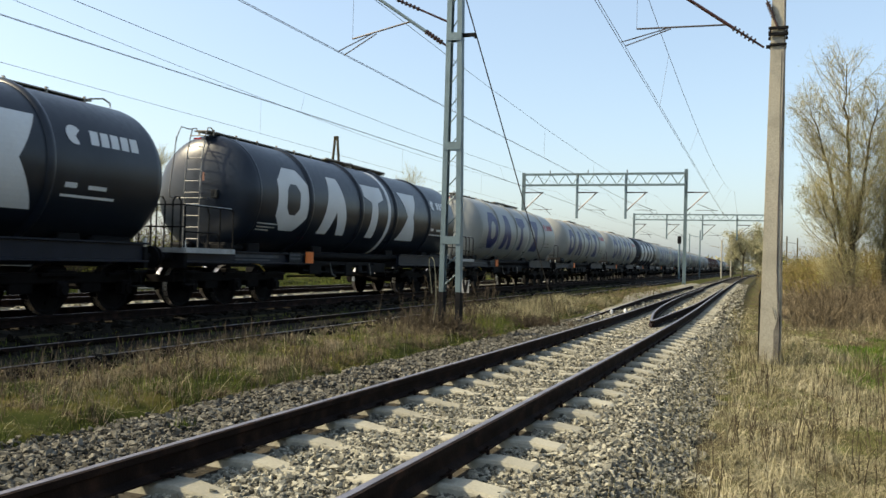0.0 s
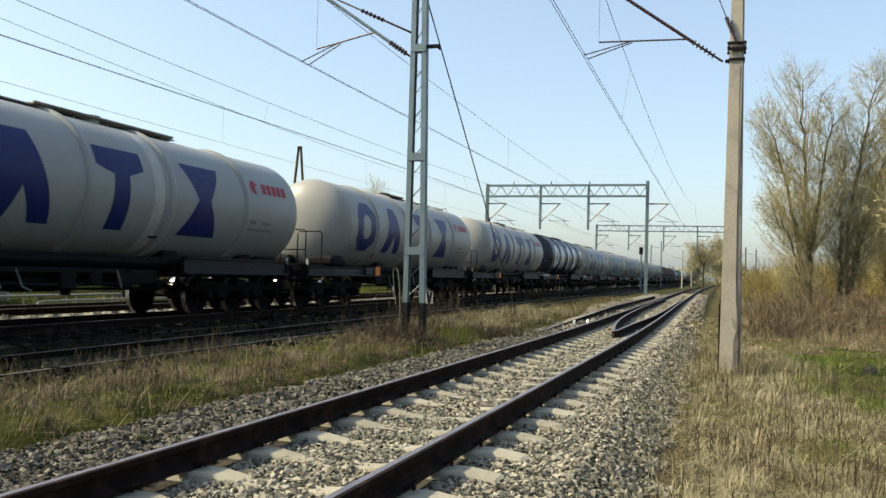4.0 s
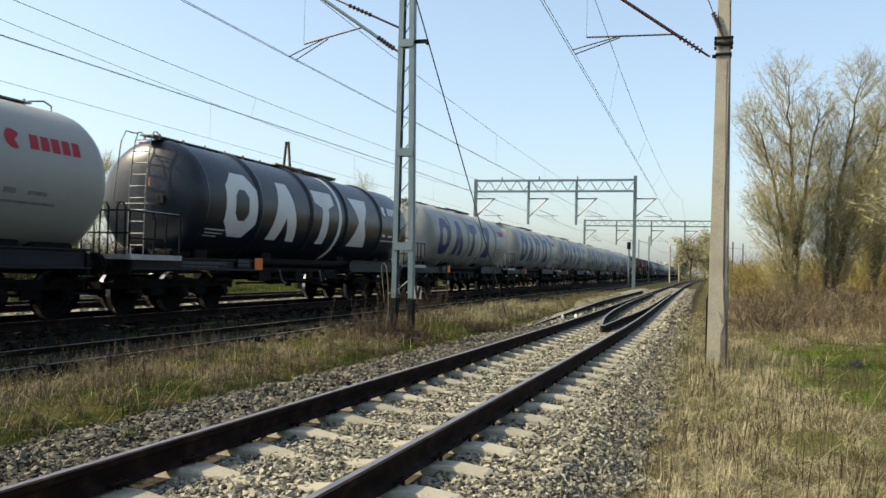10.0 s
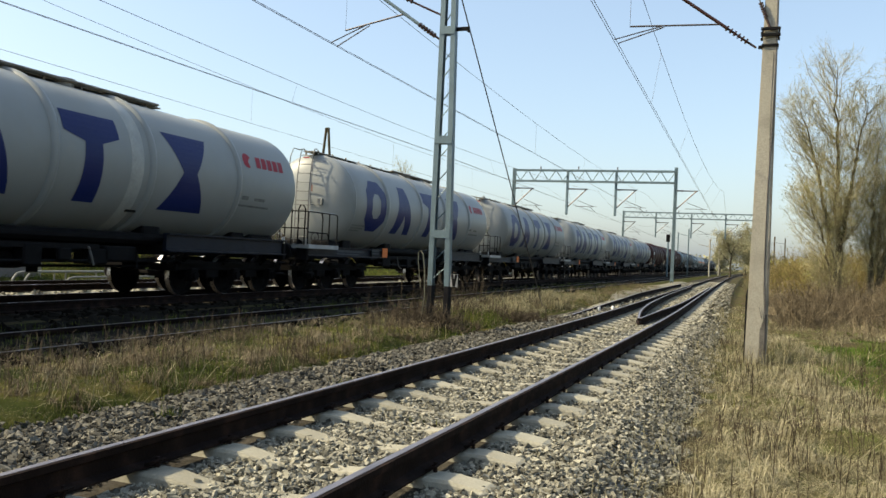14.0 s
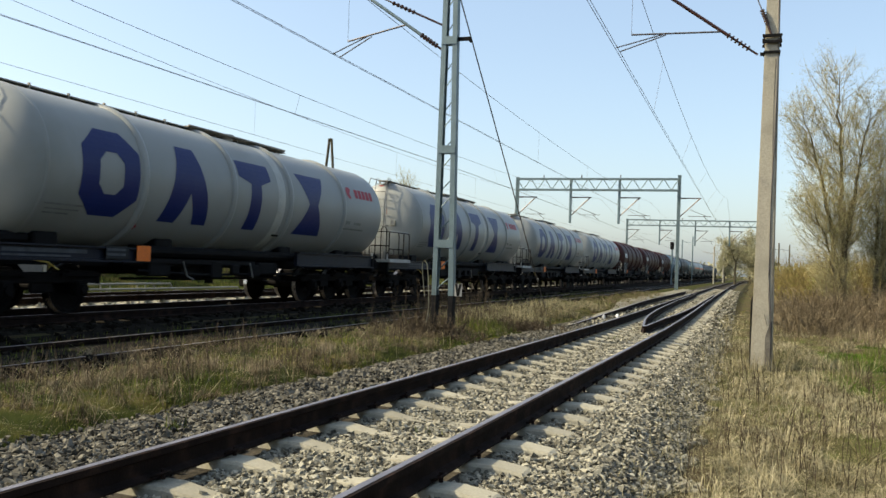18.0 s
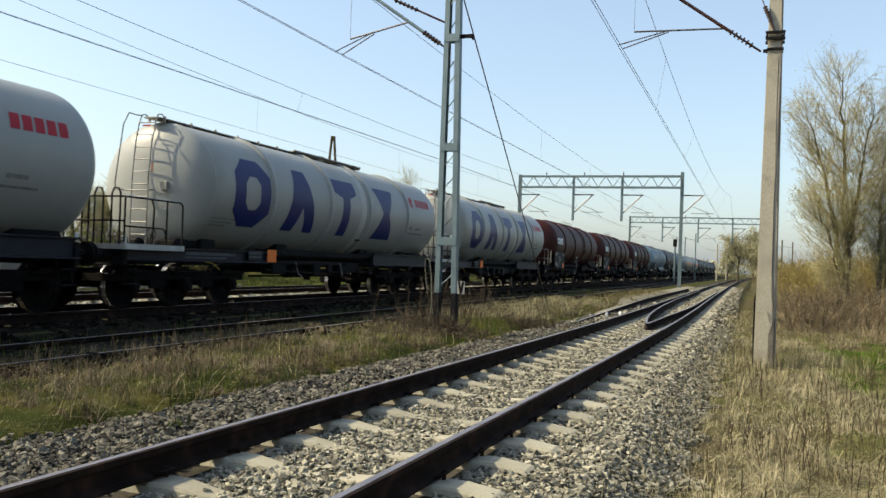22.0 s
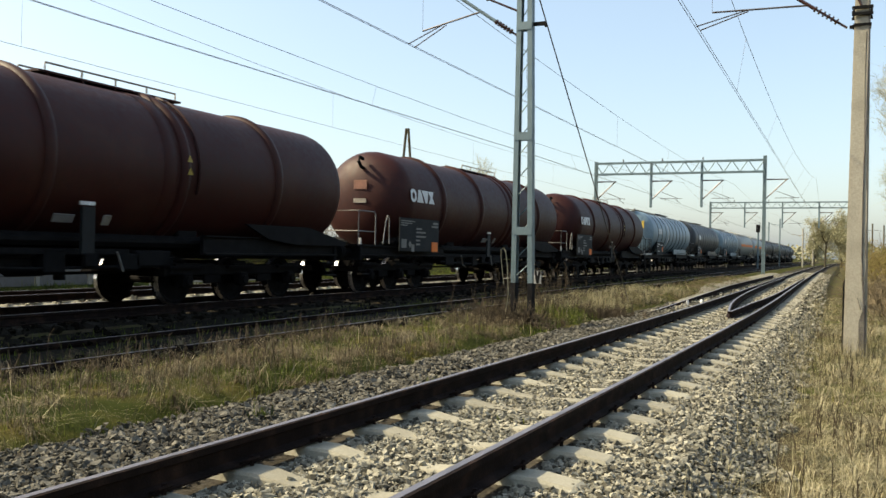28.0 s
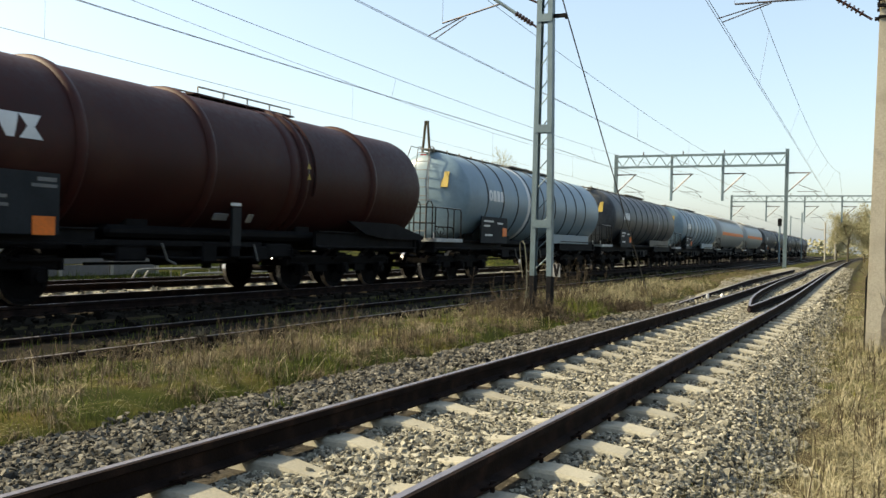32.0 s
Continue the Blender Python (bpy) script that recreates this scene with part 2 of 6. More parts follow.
def rod(bm, pts, r, sides=8, r2=None, cap=True):
    """A round bar along points; its radius goes from r to r2."""
    pts = [Vector(p) for p in pts]
    rings = []
    up = None
    for i, p in enumerate(pts):
        d = (pts[min(i + 1, len(pts) - 1)] - pts[max(i - 1, 0)]).normalized()
        if up is None or abs(d.dot(up)) > 0.97:
            up = Vector((0, 0, 1)) if abs(d.z) < 0.9 else Vector((1, 0, 0))
        a = d.cross(up).normalized()
        b = a.cross(d)
        rr = r if r2 is None else r + (r2 - r) * i / (len(pts) - 1)
        rings.append([bm.verts.new(p + (a * math.cos(2 * math.pi * k / sides) + b * math.sin(2 * math.pi * k / sides)) * rr) for k in range(sides)])
    for A, B in zip(rings, rings[1:]):
        for k in range(sides):
            bm.faces.new((A[k], A[(k + 1) % sides], B[(k + 1) % sides], B[k]))
    if cap:
        bm.faces.new(rings[0][::-1])
        bm.faces.new(rings[-1])
    return bm


def rods(items, r, sides=6):
    bm = bmesh.new()
    for pts in items:
        rod(bm, pts, r, sides)
    return bm


def lathe(bm, prof, centre, axis="y", sides=48):
    """Turn a profile of (radius, along) round an axis through centre."""
    c = Vector(centre)
    rings = []
    for r, a in prof:
        ring = []
        for k in range(sides):
            t = 2 * math.pi * k / sides
            u, w = r * math.cos(t), r * math.sin(t)
            ring.append(bm.verts.new(c + (Vector((u, a, w)) if axis == "y" else Vector((a, u, w)) if axis == "x" else Vector((u, w, a)))))
        rings.append(ring)
    for A, B in zip(rings, rings[1:]):
        for k in range(sides):
            bm.faces.new((A[k], A[(k + 1) % sides], B[(k + 1) % sides], B[k]))
    if prof[0][0] > 1e-4:
        bm.faces.new(rings[0][::-1])
    if prof[-1][0] > 1e-4:
        bm.faces.new(rings[-1])
    bmesh.ops.recalc_face_normals(bm, faces=bm.faces[:])
    return bm


def sweep(bm, section, path):
    """Sweep a closed (x, z) section along a path of (x, y, z) that runs roughly along y."""
    rings = []
    for i, p in enumerate(path):
        a, b = path[max(i - 1, 0)], path[min(i + 1, len(path) - 1)]
        d = Vector((b[0] - a[0], b[1] - a[1], 0)).normalized()
        s = Vector((d.y, -d.x, 0))
        rings.append([bm.verts.new(Vector(p) + s * u + Vector((0, 0, w))) for u, w in section])
    n = len(section)
    for A, B in zip(rings, rings[1:]):
        for k in range(n):
            bm.faces.new((A[k], A[(k + 1) % n], B[(k + 1) % n], B[k]))
    bm.faces.new(rings[0])
    bm.faces.new(rings[-1][::-1])
    bmesh.ops.recalc_face_normals(bm, faces=bm.faces[:])
    return bm


def thing(name, label, category, group="", at=None):
    e = new(name)
    if at is not None:
        e.matrix_basis = at
    return tagged(e, label, category, group)


# ---- the ground ----
PROFILE_X = [-400, -60, -34, -27, -22, -19.5, -18.6, -15.4, -14.6, -14.1, -10.8, -10.3, -9.9, -6.9, -6.3, -5.5, -5.15, -4.6, -1.0, -0.55, 0.4, 4, 12, 60, 400]
PROFILE_Z = [1.0, 1.2, 1.4, 0.9, -0.1, -0.3, -0.19, -0.19, -0.3, -0.17, -0.17, -0.26, -0.19, -0.19, -0.2, -0.19, -0.3, -0.265, -0.262, -0.53, -0.56, -0.52, -0.45, -0.2, 0.4]


def ground_z(x, y):
    return np.interp(x, PROFILE_X, PROFILE_Z)


NEAR_L, GAUGE = -3.523, 1.507


CURVE_Y = [-5, 0, 5, 10, 15, 20, 25, 30, 40, 55, 75, 100, 130, 160, 190, 220, 250, 280, 310, 340]
CURVE_X = [-3.61, -3.523, -3.44, -3.368, -3.305, -3.26, -3.27, -3.31, -3.42, -3.56, -3.71, -3.87, -3.97, -3.9, -3.6, -3.1, -2.4, -1.5, -0.4, 0.9]


def near_x(y):
    """Left rail of the near track: straight past the eye, then a slow bend to the right."""
    return np.interp(y, CURVE_Y, CURVE_X)


def bumpy(x, y, s, seed):
    rng = np.random.default_rng(seed)
    out = np.zeros_like(x)
    for k in range(6):
        a, b, c = rng.uniform(-1, 1, 2) / s * (1 + k * 0.6), 0, rng.uniform(0, 6.28)
        out += np.sin(a[0] * x * 6 + a[1] * y * 6 + c) / (1 + k * 0.5)
    return out / 3.0


def build_ground():
    xs = np.unique(np.concatenate([np.linspace(-3000, -60, 8), PROFILE_X, np.arange(-34, 14, 0.4), np.linspace(14, 60, 24), np.linspace(60, 3000, 8)]))
    ys = np.unique(np.concatenate([np.linspace(-3000, -20, 8), np.arange(-20, 60, 0.5), np.linspace(60, 250, 40), np.linspace(250, 3500, 12)]))
    X, Y = np.meshgrid(xs, ys)
    Z = ground_z(X, Y)
    soft = ((X > -0.2) & (X < 60)) * 0.07 + ((X > -6.8) & (X < -5.2)) * 0.025 + (X < -22) * 0.1
    Z = Z + soft * bumpy(X, Y, 4.0, 3)
    v = np.stack([X, Y, Z], -1).reshape(-1, 3)
    nx = len(xs)
    i, j = np.meshgrid(np.arange(len(ys) - 1), np.arange(nx - 1), indexing="ij")
    a = (i * nx + j).ravel()
    g = raw("ground", v, np.stack([a, a + 1, a + nx + 1, a + nx], -1), "soil", smooth=True)
    g.data.materials.append(M["turf"])
    g.data.materials.append(M["green_turf"])
    mx = v[:, 0][a] + 0.2
    g.data.polygons.foreach_set("material_index", np.where((mx > -0.8) & (mx < 60), 1, np.where((mx > -7.2) & (mx < -4.4) | (mx < -18.8), 2, 0)).astype(np.int32))
    tagged(g, "flat railway land of brown soil with dry and green grass", "ground", kind="structure")


build_ground()

# ---- tracks ----
RAIL = [(-0.036, 0.0), (0.036, 0.0), (0.036, -0.04), (0.009, -0.055), (0.009, -0.135), (0.07, -0.155), (0.07, -0.168), (-0.07, -0.168), (-0.07, -0.155), (-0.009, -0.135), (-0.009, -0.055), (-0.036, -0.04)]


def rail_part(path, parent, name="rail"):
    """A rusty rail with a worn bright running surface; the path is the top's middle line."""
    r = part(name, sweep(bmesh.new(), [(u, w - 0.003) for u, w in RAIL], path), "rail_steel", parent)
    top = part("running_surface", sweep(bmesh.new(), [(-0.034, 0.0), (0.012, 0.0), (0.01, -0.004), (-0.032, -0.004)], path), "rail_top", r, "steel polished by wheels")
    return r


def sleeper_mesh(mat="concrete"):
    """Concrete sleeper: raised rail seats, a lower waist in the middle, tapered sides."""
    bm = bmesh.new()
    prof = ((-1.26, -0.245, 0.9), (-1.2, -0.215, 1.0), (-0.98, -0.185, 1.0), (-0.55, -0.185, 1.0), (-0.3, -0.225, 0.84), (0.0, -0.24, 0.8), (0.3, -0.225, 0.84), (0.55, -0.185, 1.0), (0.98, -0.185, 1.0), (1.2, -0.215, 1.0), (1.26, -0.245, 0.9))
    rings = [[bm.verts.new((x, s * w, zz)) for s, w, zz in ((-1, 0.145 * k, z - 0.16), (-1, 0.115 * k, z - 0.02), (-1, 0.1 * k, z), (1, 0.1 * k, z), (1, 0.115 * k, z - 0.02), (1, 0.145 * k, z - 0.16))] for x, z, k in prof]
    for A, B in zip(rings, rings[1:]):
        for k in range(6):
            bm.faces.new((A[k], A[(k + 1) % 6], B[(k + 1) % 6], B[k]))
    bm.faces.new(rings[0][::-1])
    bm.faces.new(rings[-1])
    bmesh.ops.recalc_face_normals(bm, faces=bm.faces[:])
    me = bpy.data.meshes.new("sleeper")
    bm.to_mesh(me)
    bm.free()
    me.materials.append(M[mat])
    return me


def clip_mesh():
    bm = bmesh.new()
    for s in (-1, 1):
        rod(bm, [(s * 0.06, -0.06, -0.15), (s * 0.12, -0.05, -0.125), (s * 0.13, 0.0, -0.12), (s * 0.12, 0.05, -0.125), (s * 0.06, 0.06, -0.15)], 0.009, 5)
        rod(bm, [(s * 0.105, 0, -0.17), (s * 0.105, 0, -0.105)], 0.014, 6)
    me = bpy.data.meshes.new("rail_clip")
    bm.to_mesh(me)
    bm.free()
    me.materials.append(M["rail_steel"])
    return me


SLEEPER, SHADED_SLEEPER, CLIP = sleeper_mesh(), sleeper_mesh("shaded_concrete"), clip_mesh()
SLEEPER_Y0, SLEEPER_STEP = 4.40, 0.757


def track(name, label, centre, y0, y1, step, first, z=0.0, clips_to=0.0):
    """Two rails on concrete sleepers; centre is a function of y."""
    t = tagged(new(name), label, "railway track", kind="structure")
    ys = np.concatenate([np.arange(y0, min(60, y1), 1.5), np.arange(60, y1, 6.0)])
    for s in (-1, 1):
        rail_part([(float(centre(y)) + s * GAUGE / 2, float(y), z) for y in ys], t)
    y = first
    while y < min(y1, 95):
        if y > y0:
            d = (float(centre(y + 0.5)) - float(centre(y - 0.5)))
            o = new("sleeper", SLEEPER if clips_to else SHADED_SLEEPER)
            o.parent = t
            o.matrix_basis = pose(float(centre(y)), y, z, 0, 0, -math.degrees(math.atan(d)) + random.uniform(-0.6, 0.6))
            if y < clips_to:
                for s in (-1, 1):
                    c = new("rail_clip", CLIP)
                    c.parent = o
                    c.matrix_basis = pose(s * GAUGE / 2, 0, 0)
        y += step
    return t


TRAIN_X, TRAIN_Z = -12.45, 0.06
track("track_near", "rusty single railway track on pale concrete sleepers and grey ballast", lambda y: near_x(y) + GAUGE / 2 + 0.036, -6, 330, SLEEPER_STEP, SLEEPER_Y0 - 8 * SLEEPER_STEP, clips_to=19)
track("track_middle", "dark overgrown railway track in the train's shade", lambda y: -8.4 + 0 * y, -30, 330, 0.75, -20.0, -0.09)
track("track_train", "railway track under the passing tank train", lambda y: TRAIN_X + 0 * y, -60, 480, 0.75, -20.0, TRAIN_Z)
track("track_far", "railway track behind the train", lambda y: -16.9 + 0 * y, -30, 330, 0.75, -20.0, 0.05, clips_to=-50)


def smooth_path(knots, n=24):
    """Points on a Catmull-Rom curve through (x, y) knots, at rail height."""
    P = [Vector((*k, 0)) for k in knots]
    P = [2 * P[0] - P[1]] + P + [2 * P[-1] - P[-2]]
    out = []
    for i in range(1, len(P) - 2):
        for k in range(n):
            t = k / n
            a, b, c, d = P[i - 1:i + 3]
            out.append(0.5 * ((2 * b) + (c - a) * t + (2 * a - 5 * b + 4 * c - d) * t * t + (3 * b - a - 3 * c + d) * t ** 3))
    out.append(P[-2])
    return [tuple(p) for p in out]


turnout = tagged(new("turnout"), "rusty guard rails between the near track's rails, and an old siding rail beside it", "railway track", kind="structure")
sink = lambda path, y0, y1, low, high: [(a, b, float(np.interp(b, (y0, y1), (low, high)))) for a, b, _ in path]
rail_part(sink(smooth_path([(-4.3, 22), (-4.34, 28), (-4.4, 36), (-4.5, 48), (-4.55, 66)], 8), 22, 38, -0.2, -0.03), turnout, "siding_rail")
rail_part(sink(smooth_path([(-2.37, 21.0), (-2.44, 21.6), (-2.62, 23.6), (-2.84, 27.4), (-3.0, 32), (-3.14, 38), (-3.22, 44), (-3.34, 58)], 8), 21, 24, -0.07, -0.01), turnout, "guard_rail")
rail_part(sink(smooth_path([(-2.35, 21.05), (-2.2, 23.6), (-2.08, 27.4), (-2.03, 33), (-2.09, 42), (-2.22, 58)], 8), 21, 24, -0.07, -0.01), turnout, "guard_rail")


# ---- loose ballast stones ----
def lump_shapes(count, points, seed):
    """Small convex broken-stone shapes as (vertices, triangles)."""
    rng = np.random.default_rng(seed)
    out = []
    for _ in range(count):
        bm = bmesh.new()
        q = rng.normal(size=(points, 3))
        q /= np.linalg.norm(q, axis=1)[:, None]
        for p in q * rng.uniform(0.75, 1.05, (points, 1)):
            bm.verts.new(p)
        hull = bmesh.ops.convex_hull(bm, input=bm.verts[:])
        bmesh.ops.delete(bm, geom=[v for v in hull["geom_interior"] if isinstance(v, bmesh.types.BMVert)], context="VERTS")
        bmesh.ops.triangulate(bm, faces=bm.faces[:])
        bm.verts.index_update()
        out.append((np.array([v.co[:] for v in bm.verts]), np.array([[v.index for v in f.verts] for f in bm.faces])))
        bm.free()
    return out


LUMPS = lump_shapes(20, 8, 3)


def stones(name, label, n, xr, yr, size, seed, keep=None, mat="stone", near_bias=1.0):
    rng = np.random.default_rng(seed)
    x = rng.uniform(*xr, n)
    y = yr[0] + (yr[1] - yr[0]) * rng.uniform(0, 1, n) ** near_bias
    if keep is not None:
        k = keep(x, y)
        x, y = x[k], y[k]
    n = len(x)
    z = ground_z(x, y) + rng.uniform(-0.1, 0.8, n) * size + rng.uniform(0, 0.02, n)
    sz = size * np.minimum(rng.lognormal(0, 0.36, n), 2.2)
    kind = rng.integers(0, len(LUMPS), n)
    P, F, base = [], [], 0
    for k, (lv, lf) in enumerate(LUMPS):
        q = np.flatnonzero(kind == k)
        m = len(q)
        v = lv[None] * rng.uniform(0.65, 1.35, (m, 1, 3)) * sz[q][:, None, None]
        a, b = rng.uniform(0, 6.28, m), rng.normal(0, 0.5, m)
        ca, sa, cb, sb = np.cos(a)[:, None], np.sin(a)[:, None], np.cos(b)[:, None], np.sin(b)[:, None]
        vx, vy, vz = v[..., 0], v[..., 1], v[..., 2] * 0.72
        vy, vz = vy * cb - vz * sb, vy * sb + vz * cb
        vx, vy = vx * ca - vy * sa, vx * sa + vy * ca
        P.append(np.stack([vx + x[q][:, None], vy + y[q][:, None], vz + z[q][:, None]], -1).reshape(-1, 3))
        F.append((lf[None] + base + len(lv) * np.arange(m)[:, None, None]).reshape(-1, 3))
        base += len(lv) * m
    P, F = np.concatenate(P), np.concatenate(F)
    return tagged(raw(name, P, F, mat), label, "ballast", kind="stuff")


def on_bed(x, y):
    c = near_x(y) + GAUGE / 2
    u = np.abs((y - SLEEPER_Y0 + SLEEPER_STEP / 2) % SLEEPER_STEP - SLEEPER_STEP / 2)
    on_sleeper = (u < 0.125) & (np.abs(x - c) < 1.1) & ((np.abs(x - c + 0.1) > 0.36) | (np.sin(17 * y) > 0.9))
    on_rail = (np.abs(x - c - GAUGE / 2 - 0.03) < 0.1) | (np.abs(x - c + GAUGE / 2 - 0.03) < 0.1)
    ragged = 0.22 * bumpy(x * 3, y * 3, 3.0, 8)
    return ~on_sleeper & ~on_rail & (x > c - 2.6 + 0.018 * y + 0.5 * ragged) & (x < c + 2.3 - 0.018 * y + ragged)


def strip(name, label, inner, outer, y0, y1, mat, dz=0.012):
    """A bed of packed stone that follows the ground between two lines along the track."""
    ys = np.concatenate([np.arange(y0, 60, 1.0), np.arange(60, y1, 8.0)])
    u = np.linspace(0, 1, 15)
    X = inner(ys)[:, None] + (outer(ys) - inner(ys))[:, None] * u
    Y = np.repeat(ys[:, None], len(u), 1)
    Z = ground_z(X, Y) + dz
    Z[:, 0] -= 0.05
    Z[:, -1] -= 0.05
    n = len(u)
    i, j = np.meshgrid(np.arange(len(ys) - 1), np.arange(n - 1), indexing="ij")
    a = (i * n + j).ravel()
    tagged(raw(name, np.stack([X, Y, Z], -1).reshape(-1, 3), np.stack([a, a + 1, a + n + 1, a + n], -1), mat, smooth=True), label, "ballast", kind="structure")


strip("ballast_bed", "packed ballast bed of the near track, darkened as shade between the stones", lambda y: near_x(y) - 1.85 + 0.1 * np.sin(y * 1.3), lambda y: near_x(y) + 3.05 - 0.018 * np.minimum(y, 45) + 0.08 * np.sin(y * 1.7), -6, 330, "ballast_bed")
strip("yard_bed", "dirty brown stone bed of the yard tracks, train's shade mixed into its colour", lambda y: -14.3 + 0 * y, lambda y: -7.0 + 0.15 * np.sin(y * 0.8), -30, 330, "shaded_yard_stone")
strip("far_bed", "grey gravel bed of the track behind the train", lambda y: -19.2 + 0 * y, lambda y: -14.25 + 0 * y, -30, 330, "yard_gravel")
stones("ballast_behind", "grey broken-stone ballast round the track behind the train", 6000, (-19, -14.0), (6, 60), 0.06, 16, near_bias=1.5)
stones("ballast_near", "broken-stone ballast beside the camera's stand", 9000, (-5.3, -0.3), (-4, 2.7), 0.05, 15, lambda x, y: on_bed(x, y))
LEFT = lambda x, y: x < near_x(y) + 0.04
stones("ballast", "loose grey broken-stone ballast round the near track", 140000, (-4.2, 0.0), (2.6, 26), 0.0235, 11, lambda x, y: on_bed(x, y) & ~LEFT(x, y), near_bias=1.75)
stones("ballast_dirty", "dirty dark ballast on the yard side of the near track", 56000, (-5.6, -3.0), (3.0, 27), 0.0265, 14, lambda x, y: on_bed(x, y) & LEFT(x, y), "dark_stone", near_bias=1.5)
stones("ballast_far", "grey broken-stone ballast farther along the tracks", 11000, (-5.6, -0.3), (22, 90), 0.05, 12, lambda x, y: np.abs(x - near_x(y) - 0.75) < 2.0, near_bias=1.3)
strip("gravel_path", "pale flat gravel between the near track and the yard", lambda y: -4.64 - 1.6 * np.clip((y - 26) / 20, 0, 1) + 0.12 * np.sin(y * 0.4) * np.clip((y - 27) / 5, 0, 1), lambda y: -4.6 + 0.05 * np.sin(y * 0.7), 26, 92, "pale_gravel", 0.025)
stones("ballast_yard", "dirty brown ballast between the yard tracks, coloured darker for the train's shade", 6000, (-14.3, -7.0), (6, 75), 0.07, 13, lambda x, y: (np.abs(x + 12.45) < 2.1) | ((np.abs(x + 8.4) < 1.5) & (np.sin(x * 3.1) + np.sin(y * 0.9) > 0.6)), "shaded_yard_stone", near_bias=1.6)


# ---- tank wagons ----
# Wagon space: y runs from the near buffers (0) to the far ones (17.4), z from the rail, +x is the side seen.
PITCH, TANK_R, TANK_Z = 17.4, 1.41, 2.6


def tank_body(parent, mat, r=TANK_R, y0=2.42, y1=16.1, dome=0.52, zc=TANK_Z):
    prof = []
    for k in range(11):
        a = math.pi / 2 * k / 10
        prof.append((max(r * math.sin(a) ** 0.88, 0.0) if k else 0.0, y0 - dome * math.cos(a)))
    n = 8
    prof += [(r, y0 + (y1 - y0) * k / n) for k in range(1, n)]
    for k in range(10, -1, -1):
        a = math.pi / 2 * k / 10
        prof.append((max(r * math.sin(a) ** 0.88, 0.0) if k else 0.0, y1 + dome * math.cos(a)))
    return part("tank", lathe(bmesh.new(), prof, (0, 0, zc), sides=64), mat, parent, smooth=True)


def rib(parent, mat, y, w=0.14, h=0.058, r=TANK_R, zc=TANK_Z, name="rib"):
    prof = [(r - 0.01, y - w / 2 - 0.02), (r + h * 0.8, y - w / 2), (r + h, y), (r + h * 0.8, y + w / 2), (r - 0.01, y + w / 2 + 0.02)]
    bm = bmesh.new()
    rings = [[bm.verts.new((q * math.cos(2 * math.pi * k / 56), a, zc + q * math.sin(2 * math.pi * k / 56))) for k in range(56)] for q, a in prof]
    for A, B in zip(rings, rings[1:]):
        for k in range(56):
            bm.faces.new((A[k], B[k], B[(k + 1) % 56], A[(k + 1) % 56]))
    bmesh.ops.recalc_face_normals(bm, faces=bm.faces[:])
    return part(name, bm, mat, parent, smooth=True)


def wrap(name, polys, mat, parent, label="", lift=0.006, r=TANK_R, zc=TANK_Z):
    """Flat (y, z) shapes laid round the tank's near side."""
    bm = bmesh.new()
    for p in polys:
        bm.faces.new([bm.verts.new((0, a, b)) for a, b in p])
    bmesh.ops.remove_doubles(bm, verts=bm.verts[:], dist=0.001)
    bmesh.ops.triangulate(bm, faces=bm.faces[:])
    zs = [v.co.z for v in bm.verts]
    z = min(zs) + 0.1
    while z < max(zs):
        bmesh.ops.bisect_plane(bm, geom=bm.verts[:] + bm.edges[:] + bm.faces[:], plane_co=(0, 0, z), plane_no=(0, 0, 1))
        z += 0.1
    for v in bm.verts:
        s = max(-0.98, min(0.98, (v.co.z - zc) / r))
        v.co.x = (r + lift) * math.sqrt(1 - s * s)
        v.co.z = zc + (r + lift) * s
    for f in bm.faces:
        f.normal_update()
        if f.normal.x < 0:
            f.normal_flip()
    return part(name, bm, mat, parent, label)


def octagon_ring(y0, y1, z0, z1, t):
    def octo(a0, a1, b0, b1):
        c, d = (a1 - a0) * 0.28, (b1 - b0) * 0.22
        return [(a0 + c, b0), (a1 - c, b0), (a1, b0 + d), (a1, b1 - d), (a1 - c, b1), (a0 + c, b1), (a0, b1 - d), (a0, b0 + d)]
    o, i = octo(y0, y1, z0, z1), octo(y0 + t, y1 - t, z0 + t * 0.9, z1 - t * 0.9)
    return [[o[k], o[(k + 1) % 8], i[(k + 1) % 8], i[k]] for k in range(8)]


def big_marks(parent, mat, spots, **kw):
    """The four large painted shapes of the owner's mark: a ring, a wedge, a funnel and an hourglass, at four places along the tank."""
    z0, z1 = 1.80, 3.36
    a, b, c, d = spots
    wrap("painted_mark", octagon_ring(a, a + 1.52, z0, z1, 0.44), mat, parent, **kw)
    wrap("painted_mark", [[(b, z0), (b + 0.42, z1), (b + 1.02, z1), (b + 1.62, z0), (b + 1.14, z0), (b + 0.8, z0 + 0.62), (b + 0.54, z0)]], mat, parent, **kw)
    wrap("painted_mark", [[(c, z1), (c, z1 - 0.36), (c + 0.5, z1 - 0.5), (c + 0.46, z0), (c + 0.98, z0), (c + 0.94, z1 - 0.5), (c + 1.4, z1 - 0.36), (c + 1.4, z1)]], mat, parent, **kw)
    wrap("painted_mark", [[(d, z1), (d + 0.56, z0 + 0.8), (d + 0.02, z0), (d + 1.5, z0), (d + 1.02, z0 + 0.8), (d + 1.5, z1)]], mat, parent, **kw)


